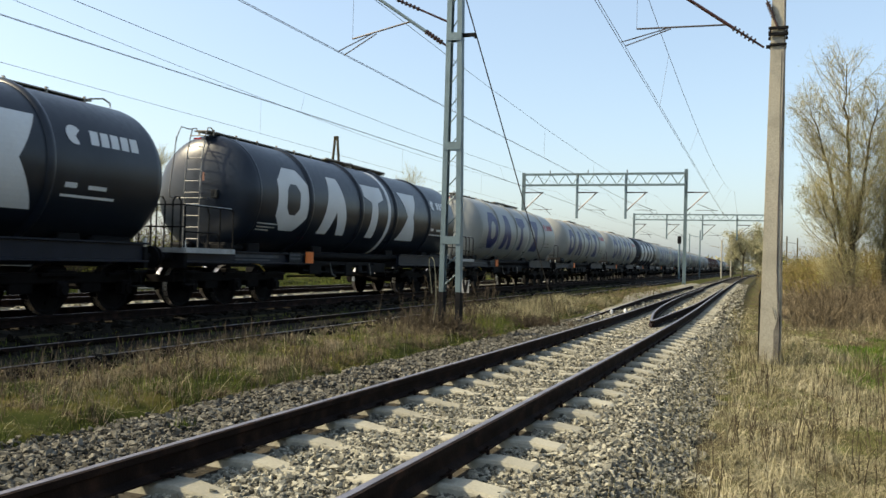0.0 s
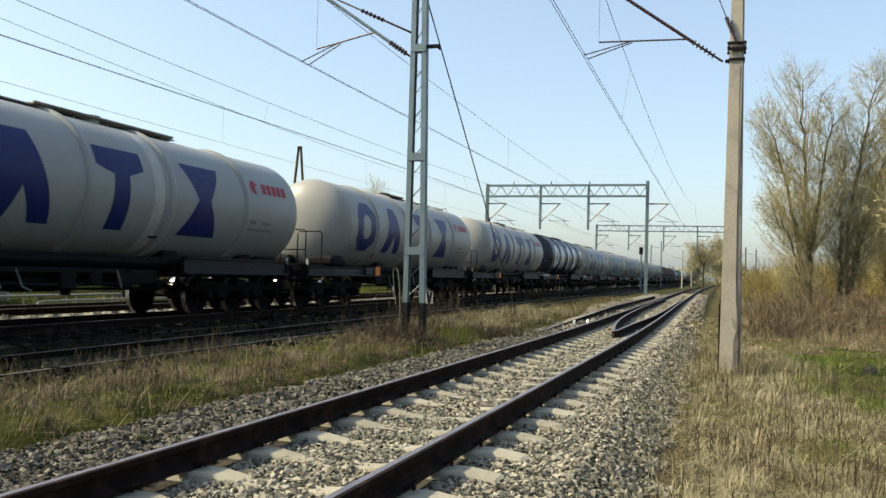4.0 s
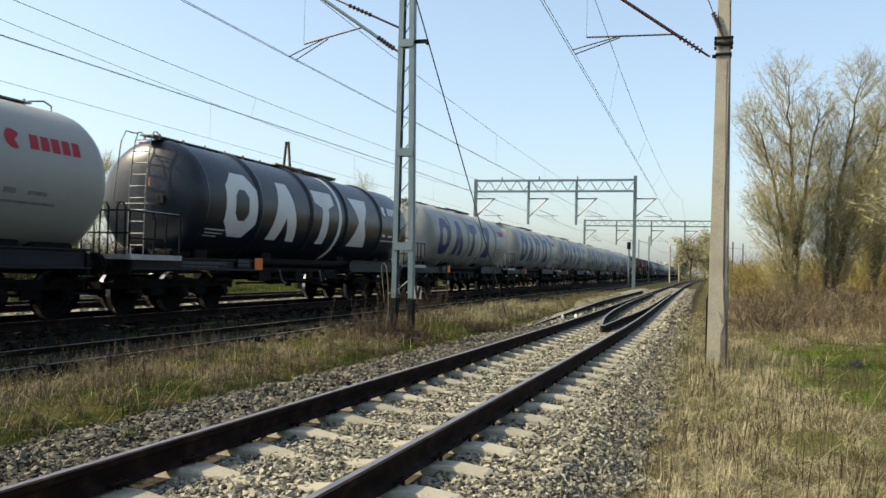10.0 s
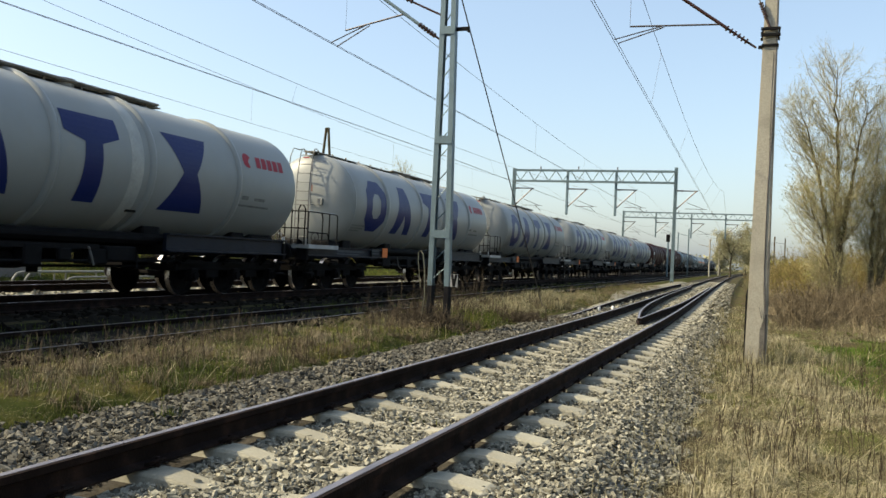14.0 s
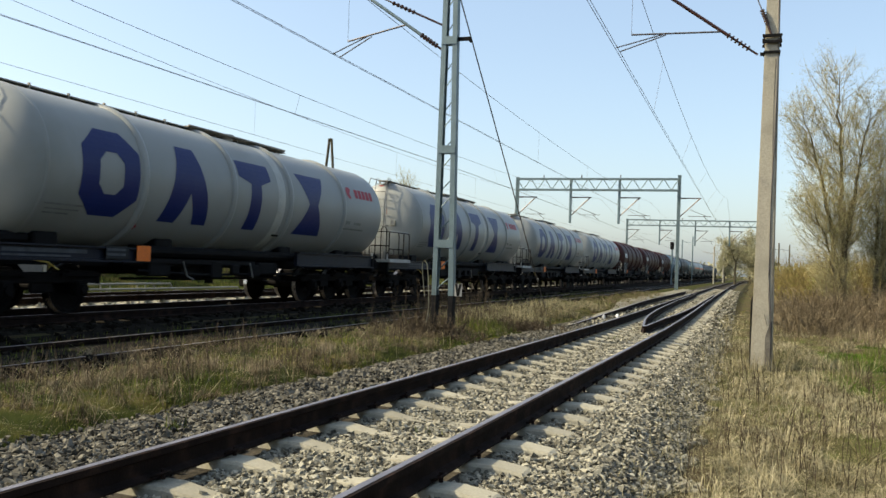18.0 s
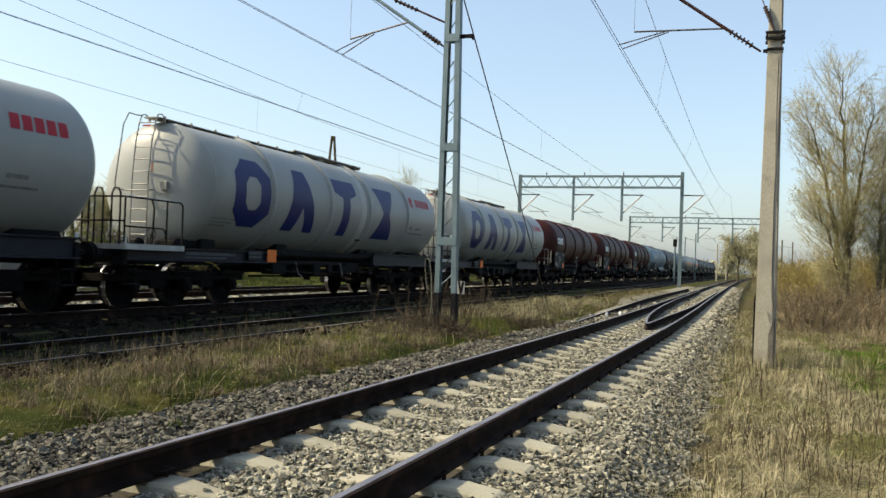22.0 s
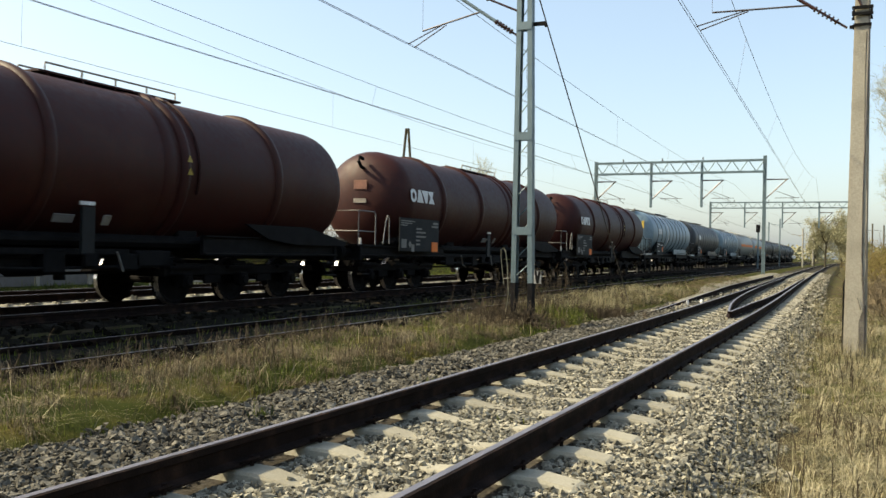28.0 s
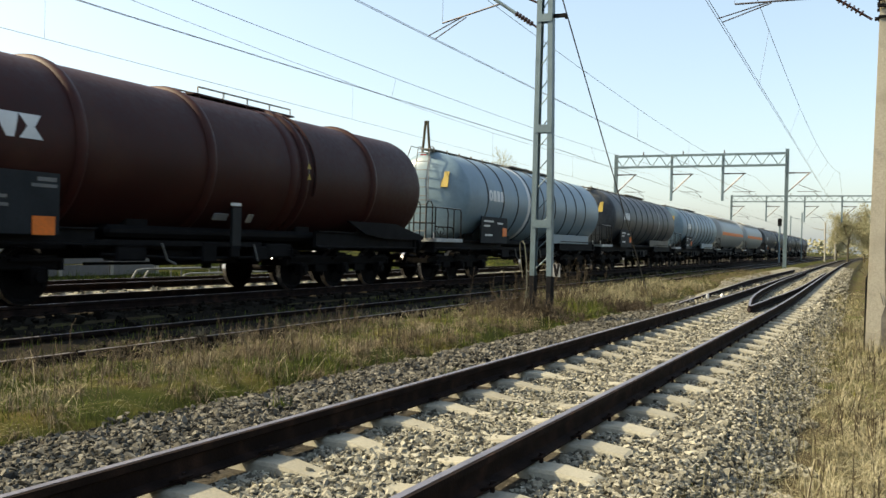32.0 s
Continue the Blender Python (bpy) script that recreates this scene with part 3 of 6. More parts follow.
def small_logo(parent, mat):
    z, y = 3.14, 14.0
    disc = [(y + 0.19 * math.cos(a), z + 0.17 * math.sin(a)) for a in np.linspace(0.6, 5.2, 14)] + [(y + 0.02, z - 0.02)]
    blocks = [[(y + 0.36 + 0.26 * k, z - 0.13), (y + 0.36 + 0.26 * k + 0.2, z - 0.13), (y + 0.4 + 0.26 * k + 0.2, z + 0.13), (y + 0.4 + 0.26 * k, z + 0.13)] for k in range(5)]
    wrap("emblem", [disc], mat, parent)
    for b in blocks:
        wrap("emblem_block", [b], mat, parent)


def text_bars(parent, rows, mat="worn_white", plane=None, name="lettering_line"):
    """Unreadable small lettering as plain bars; rows of (y, z, length, height)."""
    for y, z, length, h in rows:
        p = [(y, z), (y + length, z), (y + length, z + h), (y, z + h)]
        if plane is None:
            wrap(name, [p], mat, parent)
        else:
            part(name, boxes(((plane, y + length / 2, z + h / 2), (0.003, length, h))), mat, parent)


AXLES = ((0.3, 1.97, 3.65), (12.4, 14.03, 15.65))


def wheelset_mesh():
    bm = bmesh.new()
    for s in (-1, 1):
        prof = [(0.0, 0.10), (0.09, 0.10), (0.11, 0.03), (0.36, 0.02), (0.40, 0.065), (0.455, 0.065), (0.46, -0.05), (0.49, -0.06), (0.485, -0.075), (0.39, -0.075), (0.36, -0.01), (0.1, -0.03), (0.0, -0.04)]
        lathe(bm, [(r, s * a) for r, a in prof], (s * 0.75, 0, 0), "x", 17)
    rod(bm, [(-1.05, 0, 0), (1.05, 0, 0)], 0.07, 10)
    for s in (-1, 1):
        for k in range(4):
            a = math.pi / 2 * k
            box(bm, (s * 0.78, 0.24 * math.cos(a), 0.24 * math.sin(a)), (0.012, 0.06, 0.06))
    me = bpy.data.meshes.new("wheelset")
    bm.to_mesh(me)
    bm.free()
    me.materials.append(M["bogie_steel"])
    me.materials.append(M["wheel_steel"])
    for p in me.polygons:
        q = [math.hypot(me.vertices[v].co.y, me.vertices[v].co.z) for v in p.vertices]
        if min(q) > 0.45 and max(q) < 0.47:
            p.material_index = 1
    return me


WHEELSET = wheelset_mesh()


def bogie_mesh(ys):
    bm = bmesh.new()
    for s in (-1, 1):
        x = s * 1.0
        box(bm, (x, (ys[0] + ys[2]) / 2, 0.66), (0.1, ys[2] - ys[0] + 0.9, 0.2), bevel=0.02)
        for y in ys:
            box(bm, (s * 1.06, y, 0.47), (0.2, 0.26, 0.28), bevel=0.03)
            rod(bm, [(s * 1.16, y, 0.46), (s * 1.2, y, 0.46)], 0.09, 12)
            box(bm, (s * 1.08, y, 0.72), (0.09, 0.95, 0.05))
            box(bm, (s * 1.08, y, 0.77), (0.09, 0.65, 0.04))
        for a, b in zip(ys, ys[1:]):
            box(bm, (x, (a + b) / 2, 0.5), (0.07, 0.5, 0.22), bevel=0.02)
            for d in (-0.36, 0.36):
                box(bm, (s * 0.75, (a + b) / 2 + d, 0.48), (0.1, 0.08, 0.36), Matrix.Rotation(0.2 * (1 if d > 0 else -1), 4, "X"))
        for y in (ys[0] - 0.5, ys[2] + 0.5):
            box(bm, (s * 0.7, y, 0.62), (0.7, 0.08, 0.14))
    box(bm, (0, ys[1], 0.72), (2.0, 0.5, 0.24), bevel=0.02)
    return bm


def running_gear(w, axles=AXLES):
    """Two three-axle bogies; returns nothing, the wheelsets hang under the bogies."""
    for ys in axles:
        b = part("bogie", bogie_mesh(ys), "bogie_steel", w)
        for y in ys:
            o = new("wheelset", WHEELSET)
            o.parent = b
            o.location = (0, y, 0.46)
            TREADS.append(o)


TREADS = []


def underframe(w, side="solebar_blue"):
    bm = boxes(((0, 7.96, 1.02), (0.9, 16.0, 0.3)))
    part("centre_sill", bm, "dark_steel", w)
    for y, n, top in ((2.45, 5.1, 1.24), (13.7, 4.8, 1.34)):
        bm = bmesh.new()
        sec = ((1.11, 0.96), (1.27, 0.96), (1.27, 0.99), (1.2, 1.0), (1.2, top - 0.04), (1.27, top - 0.03), (1.27, top), (1.11, top))
        rings = [[bm.verts.new((a, y + d * n / 2, b)) for a, b in sec] for d in (-1, 1)]
        for k in range(8):
            bm.faces.new((rings[0][k], rings[0][(k + 1) % 8], rings[1][(k + 1) % 8], rings[1][k]))
        bm.faces.new(rings[0])
        bm.faces.new(rings[1][::-1])
        bmesh.ops.recalc_face_normals(bm, faces=bm.faces[:])
        part("solebar", bm, side, w)
    part("tank_skirt", boxes(((0.72, 8.75, 1.2), (0.5, 6.6, 0.22)), bevel=0.08), "dark_steel", w)
    for y, s in ((-0.12, -1), (16.04, 1)):
        h = part("headstock", boxes(((0, y, 1.05), (2.5, 0.12, 0.42)), bevel=0.02), "dark_steel", w)
        for x in (-0.875, 0.875):
            bm = lathe(bmesh.new(), [(0.0, 0.0), (0.11, 0.0), (0.11, s * 0.28), (0.075, s * 0.28), (0.075, s * 0.53), (0.225, s * 0.55), (0.23, s * 0.59), (0.0, s * 0.61)], (x, y, 1.06), "y", 18)
            part("buffer", bm, "dark_steel", h)
        rodm = rods([[(0, y, 1.0), (0, y + s * 0.3, 0.98), (0, y + s * 0.62, 0.9)], [(0.05, y + s * 0.3, 0.98), (0.05, y + s * 0.62, 0.9)]], 0.035, 8)
        part("coupling", rodm, "dark_steel", h)
        bm = rods([[(1.15, y - s * 0.1, 0.95), (1.2, y - s * 0.05, 0.5), (1.2, y - s * 0.35, 0.5), (1.15, y - s * 0.4, 0.95)]], 0.014, 6)
        box(bm, (1.2, y - s * 0.2, 0.5), (0.16, 0.4, 0.03))
        box(bm, (1.2, y - s * 0.2, 0.78), (0.16, 0.4, 0.03))
        part("footstep", bm, "dark_steel", w)
        part("lamp_bracket", boxes(((1.2, y, 1.33), (0.05, 0.06, 0.2))), "worn_white", w)
    # saddles that carry the tank
    for y in (3.0, 6.2, 11.2, 14.4):
        for s in (-1, 1):
            part("saddle", boxes(((s * 0.6, y, 1.33), (0.6, 0.55, 0.26)), bevel=0.03), "dark_steel", w)
    # brake gear, air tanks and pipes under the middle
    bm = lathe(bmesh.new(), [(0.0, 0.0), (0.2, 0.03), (0.2, 1.1), (0.0, 1.13)], (0.55, 7.0, 0.78), "y", 16)
    part("air_tank", bm, "dark_steel", w, smooth=False)
    bm = rods([[(0.9, 5.4, 0.8), (0.95, 7.4, 0.72), (0.95, 11.9, 0.76)], [(0.4, 5.5, 0.62), (0.4, 12.0, 0.62)]], 0.03, 6)
    box(bm, (0.8, 9.6, 0.82), (0.4, 0.5, 0.3), bevel=0.03)
    box(bm, (1.0, 8.7, 0.85), (0.1, 0.3, 0.22), bevel=0.02)
    rod(bm, [(1.05, 10.6, 0.95), (1.05, 10.6, 0.6), (1.25, 10.6, 0.6)], 0.02, 6)
    part("brake_rigging", bm, "dark_steel", w)
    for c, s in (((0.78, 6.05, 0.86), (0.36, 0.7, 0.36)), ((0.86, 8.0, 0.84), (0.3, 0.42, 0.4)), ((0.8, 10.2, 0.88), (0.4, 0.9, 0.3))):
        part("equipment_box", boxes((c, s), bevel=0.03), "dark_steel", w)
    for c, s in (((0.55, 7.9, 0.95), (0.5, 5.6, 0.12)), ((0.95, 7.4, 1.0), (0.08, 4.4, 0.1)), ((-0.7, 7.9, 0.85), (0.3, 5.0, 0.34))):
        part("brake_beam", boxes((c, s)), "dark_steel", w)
    for q in ([(1.1, 6.6, 1.0), (1.1, 6.75, 0.7), (1.12, 6.95, 0.62)], [(1.1, 9.2, 1.0), (1.1, 9.35, 0.66)]):
        part("brake_weight_lever", rods([q], 0.02, 6), "ladder_paint", w)
    part("discharge_valve", lathe(bmesh.new(), [(0.0, 0.75), (0.16, 0.75), (0.16, 0.55), (0.1, 0.5), (0.1, -0.1), (0.0, -0.1)], (0.3, 8.7, 0.6), "z", 14), "dark_steel", w)


def end_platform(w):
    part("end_platform", boxes(((0, 0.62, 1.24), (2.66, 1.76, 0.04)), ((1.34, 0.62, 1.22), (0.03, 1.78, 0.11)), ((0, -0.27, 1.22), (2.66, 0.03, 0.11))), "platform_paint", w, "pale worn end platform")
    for x in (1.3, -1.3):
        side = [[(x, -0.26, 1.26), (x, -0.26, 2.12), (x, -0.2, 2.16), (x, 1.4, 2.16), (x, 1.48, 2.1), (x, 1.5, 1.26)], [(x, 0.98, 1.26), (x, 0.98, 2.16)], [(x, -0.26, 1.6), (x, 0.86, 1.6), (x, 0.94, 1.54), (x, 0.99, 1.26)], [(x, 0.55, 1.26), (x, 0.58, 2.0), (x, 0.5, 2.16)]]
        rail = part("railing", rods(side[:1], 0.019, 6), "dark_steel", w, "thin dark steel railing")
        for q in side[1:]:
            part("rail_bar", rods([q], 0.019, 6), "dark_steel", rail)
        # Pale rod on the dark top bar: its sunlit edge, done in colour.
        part("handrail", rods([[(x, -0.24, 2.172), (x, 1.4, 2.172)]], 0.014, 6), "platform_paint", w, "pale strip painted as the railing's sunlit top")
    front = [[(-1.3, -0.26, z), (1.3, -0.26, z)] for z in (1.7, 2.16)] + [[(x, -0.26, 1.26), (x, -0.26, 2.16)] for x in (0.45, -0.45)]
    for q in front:
        part("front_bar", rods([q], 0.019, 6), "dark_steel", w)
    for x in (1.02, 0.62):
        hoop = [[(x, -0.3, 1.26), (x, -0.3, 2.22), (x + 0.05, -0.3, 2.32), (x + 0.14, -0.3, 2.32), (x + 0.2, -0.3, 2.22), (x + 0.2, -0.3, 1.26)]]
        part("platform_ladder", rods(hoop, 0.018, 6), "dark_steel", w)
    part("hand_wheel", rods([[(0.75 + 0.12 * math.cos(a), 1.2, 1.5 + 0.12 * math.sin(a)) for a in np.linspace(0, 6.3, 15)], [(0.75, 1.2, 1.26), (0.75, 1.2, 1.5)]], 0.012, 6), "dark_steel", w, "small dark brake wheel")
    part("ladder_tag", boxes(((0.3, 1.72, 2.95), (0.05, 0.012, 0.2))), "tank_label", w)


def end_ladder(w, dy=0.0):
    """A ladder with a bent safety loop; it leans with the tank's end and bends over to the walkway."""
    bars = []
    for x in (-0.22, 0.2):
        bars.append([(x, 1.72, 1.28), (x, 1.74, 2.9), (x, 1.8, 3.5), (x, 1.9, 3.95), (x, 1.98, 4.12), (x, 2.1, 4.14), (x, 2.2, 4.06)])
    bars.append([(-0.42, 1.72, 2.45), (-0.44, 1.5, 2.45), (-0.42, 1.44, 2.6), (-0.36, 1.56, 3.85), (-0.34, 1.7, 4.12), (-0.3, 1.9, 4.1), (-0.22, 1.98, 4.1)])
    bars.append([(0.4, 1.72, 2.45), (0.4, 1.5, 2.45), (0.38, 1.5, 2.7), (0.32, 1.66, 3.6), (0.24, 1.86, 3.8)])
    bars += [[(-0.44, 1.72, 2.45), (0.4, 1.72, 2.45)]]
    for k in range(10):
        z = 1.5 + 0.27 * k
        y = 1.73 if z < 2.9 else 1.74 + 0.15 * (z - 2.9)
        bars.append([(-0.22, y, z), (0.2, y, z)])
    bars = [[(a, b + dy, c) for a, b, c in q] for q in bars]
    part("ladder", rods(bars, 0.014, 6), "ladder_paint", w, "pale tubular end ladder")
    part("ladder_sign", boxes(((0.0, 1.86 + dy, 3.86), (0.2, 0.012, 0.035))), "letter_red", w, "small red warning strip")


def walkway(w, y0, y1, wide0, wide1, mat="grating"):
    bm = boxes(((0.0, (y0 + y1) / 2, 4.06), (0.4, y1 - y0, 0.025)), ((0.0, (wide0 + wide1) / 2, 4.08), (0.56, wide1 - wide0, 0.025)))
    y = y0 + 0.2
    while y < y1:
        for s in (-1, 1):
            box(bm, (s * 0.2, y, 4.04), (0.04, 0.04, 0.14))
        y += 0.95
    wk = part("walkway", bm, mat, w, "weathered top walkway")
    bm = rods([[(0.29, wide0, 4.1), (0.29, wide1, 4.1)], [(-0.29, wide0, 4.1), (-0.29, wide1, 4.1)]], 0.025, 6)
    part("edge_rail", bm, "grating", wk)
    part("manhole", lathe(bmesh.new(), [(0.0, 0.2), (0.28, 0.18), (0.3, 0.14), (0.26, 0.12), (0.26, -0.1), (0.0, -0.1)], (0, (wide0 + wide1) / 2 - 0.4, 3.97), "z", 20), "grating", w)


def hazard_plates(w, y, z=1.14, x=1.275):
    part("hazard_plate", boxes(((x, y, z), (0.015, 0.4, 0.3))), "orange", w, "orange hazard plate")
    part("data_plate", boxes(((x, y - 0.75, z), (0.012, 0.6, 0.24))), "bracket_grey", w)
    text_bars(w, [(y - 1.02, z + 0.03, 0.5, 0.045), (y - 1.02, z - 0.06, 0.5, 0.045)], plane=x + 0.008, mat="faded_lettering")


def diamond(w, y, z, s, mat):
    wrap("hazard_label", [[(y, z - s), (y + s, z), (y, z + s), (y - s, z)]], mat, w, "diamond hazard label", lift=0.008)


def large_wagon(colour, marks, logo, smooth_end, label):
    """Six-axle tank wagon with the owner's large mark and four ring ribs."""
    w = thing("tank_wagon", label, "tank wagon", "freight train wagons")
    tank_body(w, colour, y0=2.42, dome=0.66 if smooth_end else 0.52)
    ribs = (4.72, 7.64, 10.3, 13.4) if smooth_end else (4.9, 7.95, 10.5, 13.55)
    for y in ribs:
        rib(w, colour, y)
    rib(w, colour, 2.44, 0.05, 0.012, name="weld_seam")
    if colour == "tank_navy":
        rib(w, "letter_white", 9.98, 0.2, 0.006, name="level_stripe")
    else:
        rib(w, "stripe_white", 10.06 if not smooth_end else 8.1, 0.34, 0.004, name="level_stripe")
    big_marks(w, marks, (3.0, 5.45, 8.6, 11.7 if colour == "tank_navy" else 11.2) if smooth_end else (3.22, 5.56, 8.16, 10.92))
    small_logo(w, logo)
    text_bars(w, [(13.75, 2.22, 0.28, 0.09), (14.3, 2.22, 0.45, 0.07), (13.7, 2.06, 1.3, 0.045)], "letter_white" if colour == "tank_navy" else "faint_print")
    text_bars(w, [(2.55, 1.92, 0.9, 0.03), (2.6, 1.84, 0.8, 0.025), (2.6, 1.77, 0.6, 0.025)], "worn_white" if colour == "tank_navy" else "faint_print")
    part("lifting_lug", boxes(((1.1, ribs[2] - 0.25, 1.72), (0.06, 0.3, 0.05)), bevel=0.01), "dark_steel", w)
    underframe(w)
    running_gear(w)
    text_bars(w, [(1.75, 1.1, 1.9, 0.07), (1.75, 1.03, 1.5, 0.035)], "faded_lettering", plane=1.206)
    hazard_plates(w, 5.1)
    part("yellow_hook", rods([[(1.24, 2.3, 0.98), (1.24, 2.7, 0.93), (1.24, 2.95, 0.8)]], 0.016, 6), "yellow", w, "yellow towing hook")
    diamond(w, 4.95, 1.66, 0.15, "letter_red")
    if smooth_end:
        walkway(w, 7.6, 15.6, 7.6, 10.0)
        part("tail_handle", rods([[(0.2, 15.5, 4.08), (0.2, 15.9, 4.16), (0.2, 16.1, 4.1), (0.2, 16.12, 3.9)]], 0.018, 6), "grating", w)
        bars = [[(1.1, y, 1.26), (1.1, y, 2.2), (1.05, y, 2.28), (0.35, y, 2.28), (0.3, y, 2.2), (0.3, y, 1.26)] for y in (-0.05, 1.0)] + [[(1.1, -0.05, 1.7), (0.3, -0.05, 1.7)]]
        for q in bars[:2]:
            part("railing", rods([q], 0.02, 6), "dark_steel", w, "thin dark steel railing")
        part("rail_bar", rods(bars[2:], 0.02, 6), "dark_steel", w)
        part("end_platform", boxes(((0, 0.4, 1.27), (2.4, 1.2, 0.05))), "dark_steel", w)
        for s in (-1, 1):
            part("cradle", boxes(((s * 0.75, 2.1, 1.42), (0.9, 0.9, 0.34)), bevel=0.1), "dark_steel", w)
    else:
        end_platform(w)
        end_ladder(w)
        walkway(w, 2.0, 12.2, 7.7, 12.0)
        part("signal_box", boxes(((0.5, 1.92, 2.56), (0.17, 0.14, 0.19)), bevel=0.01), "bracket_grey" if colour == "tank_navy" else "box_paint", w)
        for s in (-1, 1):
            part("cradle", boxes(((s * 0.5, 2.35, 1.34), (0.6, 0.8, 0.2)), bevel=0.06), "dark_steel", w)
    # jacket edge below the tank on the seen side
    for s in (-1, 1):
        part("end_saddle", boxes(((s * 0.6, 15.5, 1.34), (0.6, 1.1, 0.2)), bevel=0.06), "dark_steel", w)
    return w


def brown_wagon(label):
    w = thing("tank_wagon", label, "tank wagon", "freight train wagons")
    tank_body(w, "tank_brown", r=1.43, y0=2.5, y1=15.75, dome=0.78, zc=2.53)
    for y in (4.5, 7.5, 10.5, 13.4):
        rib(w, "tank_brown", y, 0.16, 0.075, r=1.43, zc=2.53)
    rib(w, "tank_brown", 10.15, 0.35, 0.02, r=1.43, zc=2.53, name="wear_plate")
    g, z0, z1 = 2.25, 2.5, 2.86
    marks = [octagon_ring(g, g + 0.36, z0, z1, 0.1)] + [[q] for q in ([(g + 0.38, z0), (g + 0.52, z1), (g + 0.66, z1), (g + 0.8, z0)], [(g + 0.72, z1), (g + 0.92, z0), (g + 1.05, z0), (g + 1.14, z1)], [(g + 1.14, z0), (g + 1.27, z0 + 0.18), (g + 1.14, z1), (g + 1.52, z1), (g + 1.4, z0 + 0.18), (g + 1.54, z0)])]
    for q in marks:
        wrap("painted_mark", q, "letter_white", w, r=1.43, zc=2.53)
    underframe(w, "dark_steel")
    running_gear(w, ((0.6, 2.3, 4.0), (10.95, 12.65, 14.35)))
    pl = part("data_board", boxes(((1.43, 2.75, 1.57), (0.03, 2.5, 0.92))), "panel_grey", w, "dark grey board with white data")
    text_bars(pl, [(1.55, 1.93, 0.85, 0.03), (1.55, 1.87, 0.7, 0.03), (1.55, 1.81, 0.4, 0.03), (2.5, 1.72, 0.35, 0.05), (2.5, 1.62, 0.6, 0.05), (2.5, 1.5, 0.62, 0.05), (2.5, 1.39, 0.25, 0.05), (2.5, 1.28, 0.25, 0.05), (3.6, 1.9, 0.34, 0.06), (3.5, 1.81, 0.45, 0.05)], "ladder_paint", plane=1.447)
    for c, s in (((1.447, 1.75, 1.32), (0.006, 0.3, 0.24)), ((1.447, 2.3, 1.2), (0.006, 0.18, 0.2))):
        part("data_label", boxes((c, s)), "ladder_paint", pl)
    part("hazard_label", boxes(((1.449, 2.12, 1.3), (0.006, 0.14, 0.14), Matrix.Rotation(math.pi / 4, 4, "X"))), "ladder_paint", pl)
    part("hazard_plate", boxes(((1.45, 3.72, 1.24), (0.012, 0.4, 0.28))), "orange", pl, "orange hazard plate")
    pl.location = (0, 0.1, 0)
    # step post with bent white boards, and long tapering brackets
    post = part("step_post", boxes(((1.36, 8.3, 1.35), (0.06, 0.26, 0.75))), "bracket_grey", w)
    part("number_board", boxes(((1.4, 8.25, 1.78), (0.03, 0.3, 0.06))), "worn_white", post)
    part("number_board", boxes(((1.43, 7.75, 1.52), (0.02, 0.4, 0.14), Matrix.Rotation(0.5, 4, "Y"))), "ladder_paint", post)
    part("number_board", boxes(((1.43, 8.62, 1.52), (0.02, 0.16, 0.18), Matrix.Rotation(0.5, 4, "Y"))), "grating", post)
    bm = bmesh.new()
    f = bm.faces.new([bm.verts.new((1.3, *q)) for q in ((12.4, 1.6), (14.7, 1.6), (16.3, 1.3), (16.3, 1.2), (14.2, 1.2), (13.2, 1.3))])
    e = bmesh.ops.extrude_face_region(bm, geom=[f])
    bmesh.ops.translate(bm, vec=(0.06, 0, 0), verts=[v for v in e["geom"] if isinstance(v, bmesh.types.BMVert)])
    bmesh.ops.recalc_face_normals(bm, faces=bm.faces[:])
    part("side_bracket", bm, "dark_steel", w)
    bm = boxes(((0.0, 9.9, 4.0), (0.6, 3.4, 0.035)))
    for k in range(5):
        box(bm, (0.25, 8.4 + 0.75 * k, 3.94), (0.05, 0.05, 0.14))
    wk = part("walkway", bm, "tank_brown", w, "rusty top walkway")
    for x in (0.32, -0.32):
        bars = []
        bars.append([(x, 8.3, 4.02), (x, 8.3, 4.14), (x, 11.4, 4.14), (x, 11.4, 4.02)])
        bars += [[(x, 8.3 + 0.775 * k, 4.02), (x, 8.3 + 0.775 * k, 4.14)] for k in range(1, 4)]
        for q in bars:
            part("railing", rods([q], 0.018, 6), "grating", wk)
    part("vent_pipe", rods([[(1.47 * math.cos(q), 10.85, 2.53 + 1.47 * math.sin(q)) for q in np.linspace(1.45, -0.3, 14)]], 0.03, 6), "tank_brown", w)
    for z in (2.72, 2.5):
        wrap("warning_label", [[(10.46, z - 0.06), (10.6, z - 0.06), (10.53, z + 0.07)]], "yellow", w, "small yellow warning triangle", lift=0.085, r=1.43, zc=2.53)
    text_bars(w, [(14.7, 2.62, 0.4, 0.06), (14.75, 2.5, 0.3, 0.06), (14.0, 2.33, 1.1, 0.03)], "faded_lettering")
    diamond(w, 4.66, 1.92, 0.16, "worn_white")
    diamond(w, 4.36, 1.9, 0.14, "letter_red")
    part("lifting_hook", rods([[(0.1, 2.05, 3.4), (0.1, 1.75, 3.45), (0.1, 1.6, 3.6), (0.1, 1.66, 3.72), (0.1, 1.85, 3.68)]], 0.05, 8), "dark_steel", w)
    part("dome_label", boxes(((0.1, 1.72, 2.95), (0.42, 0.02, 0.26))), "tank_label", w)
    part("end_plate", boxes(((0.1, 1.71, 2.5), (0.4, 0.02, 0.12))), "grating", w)
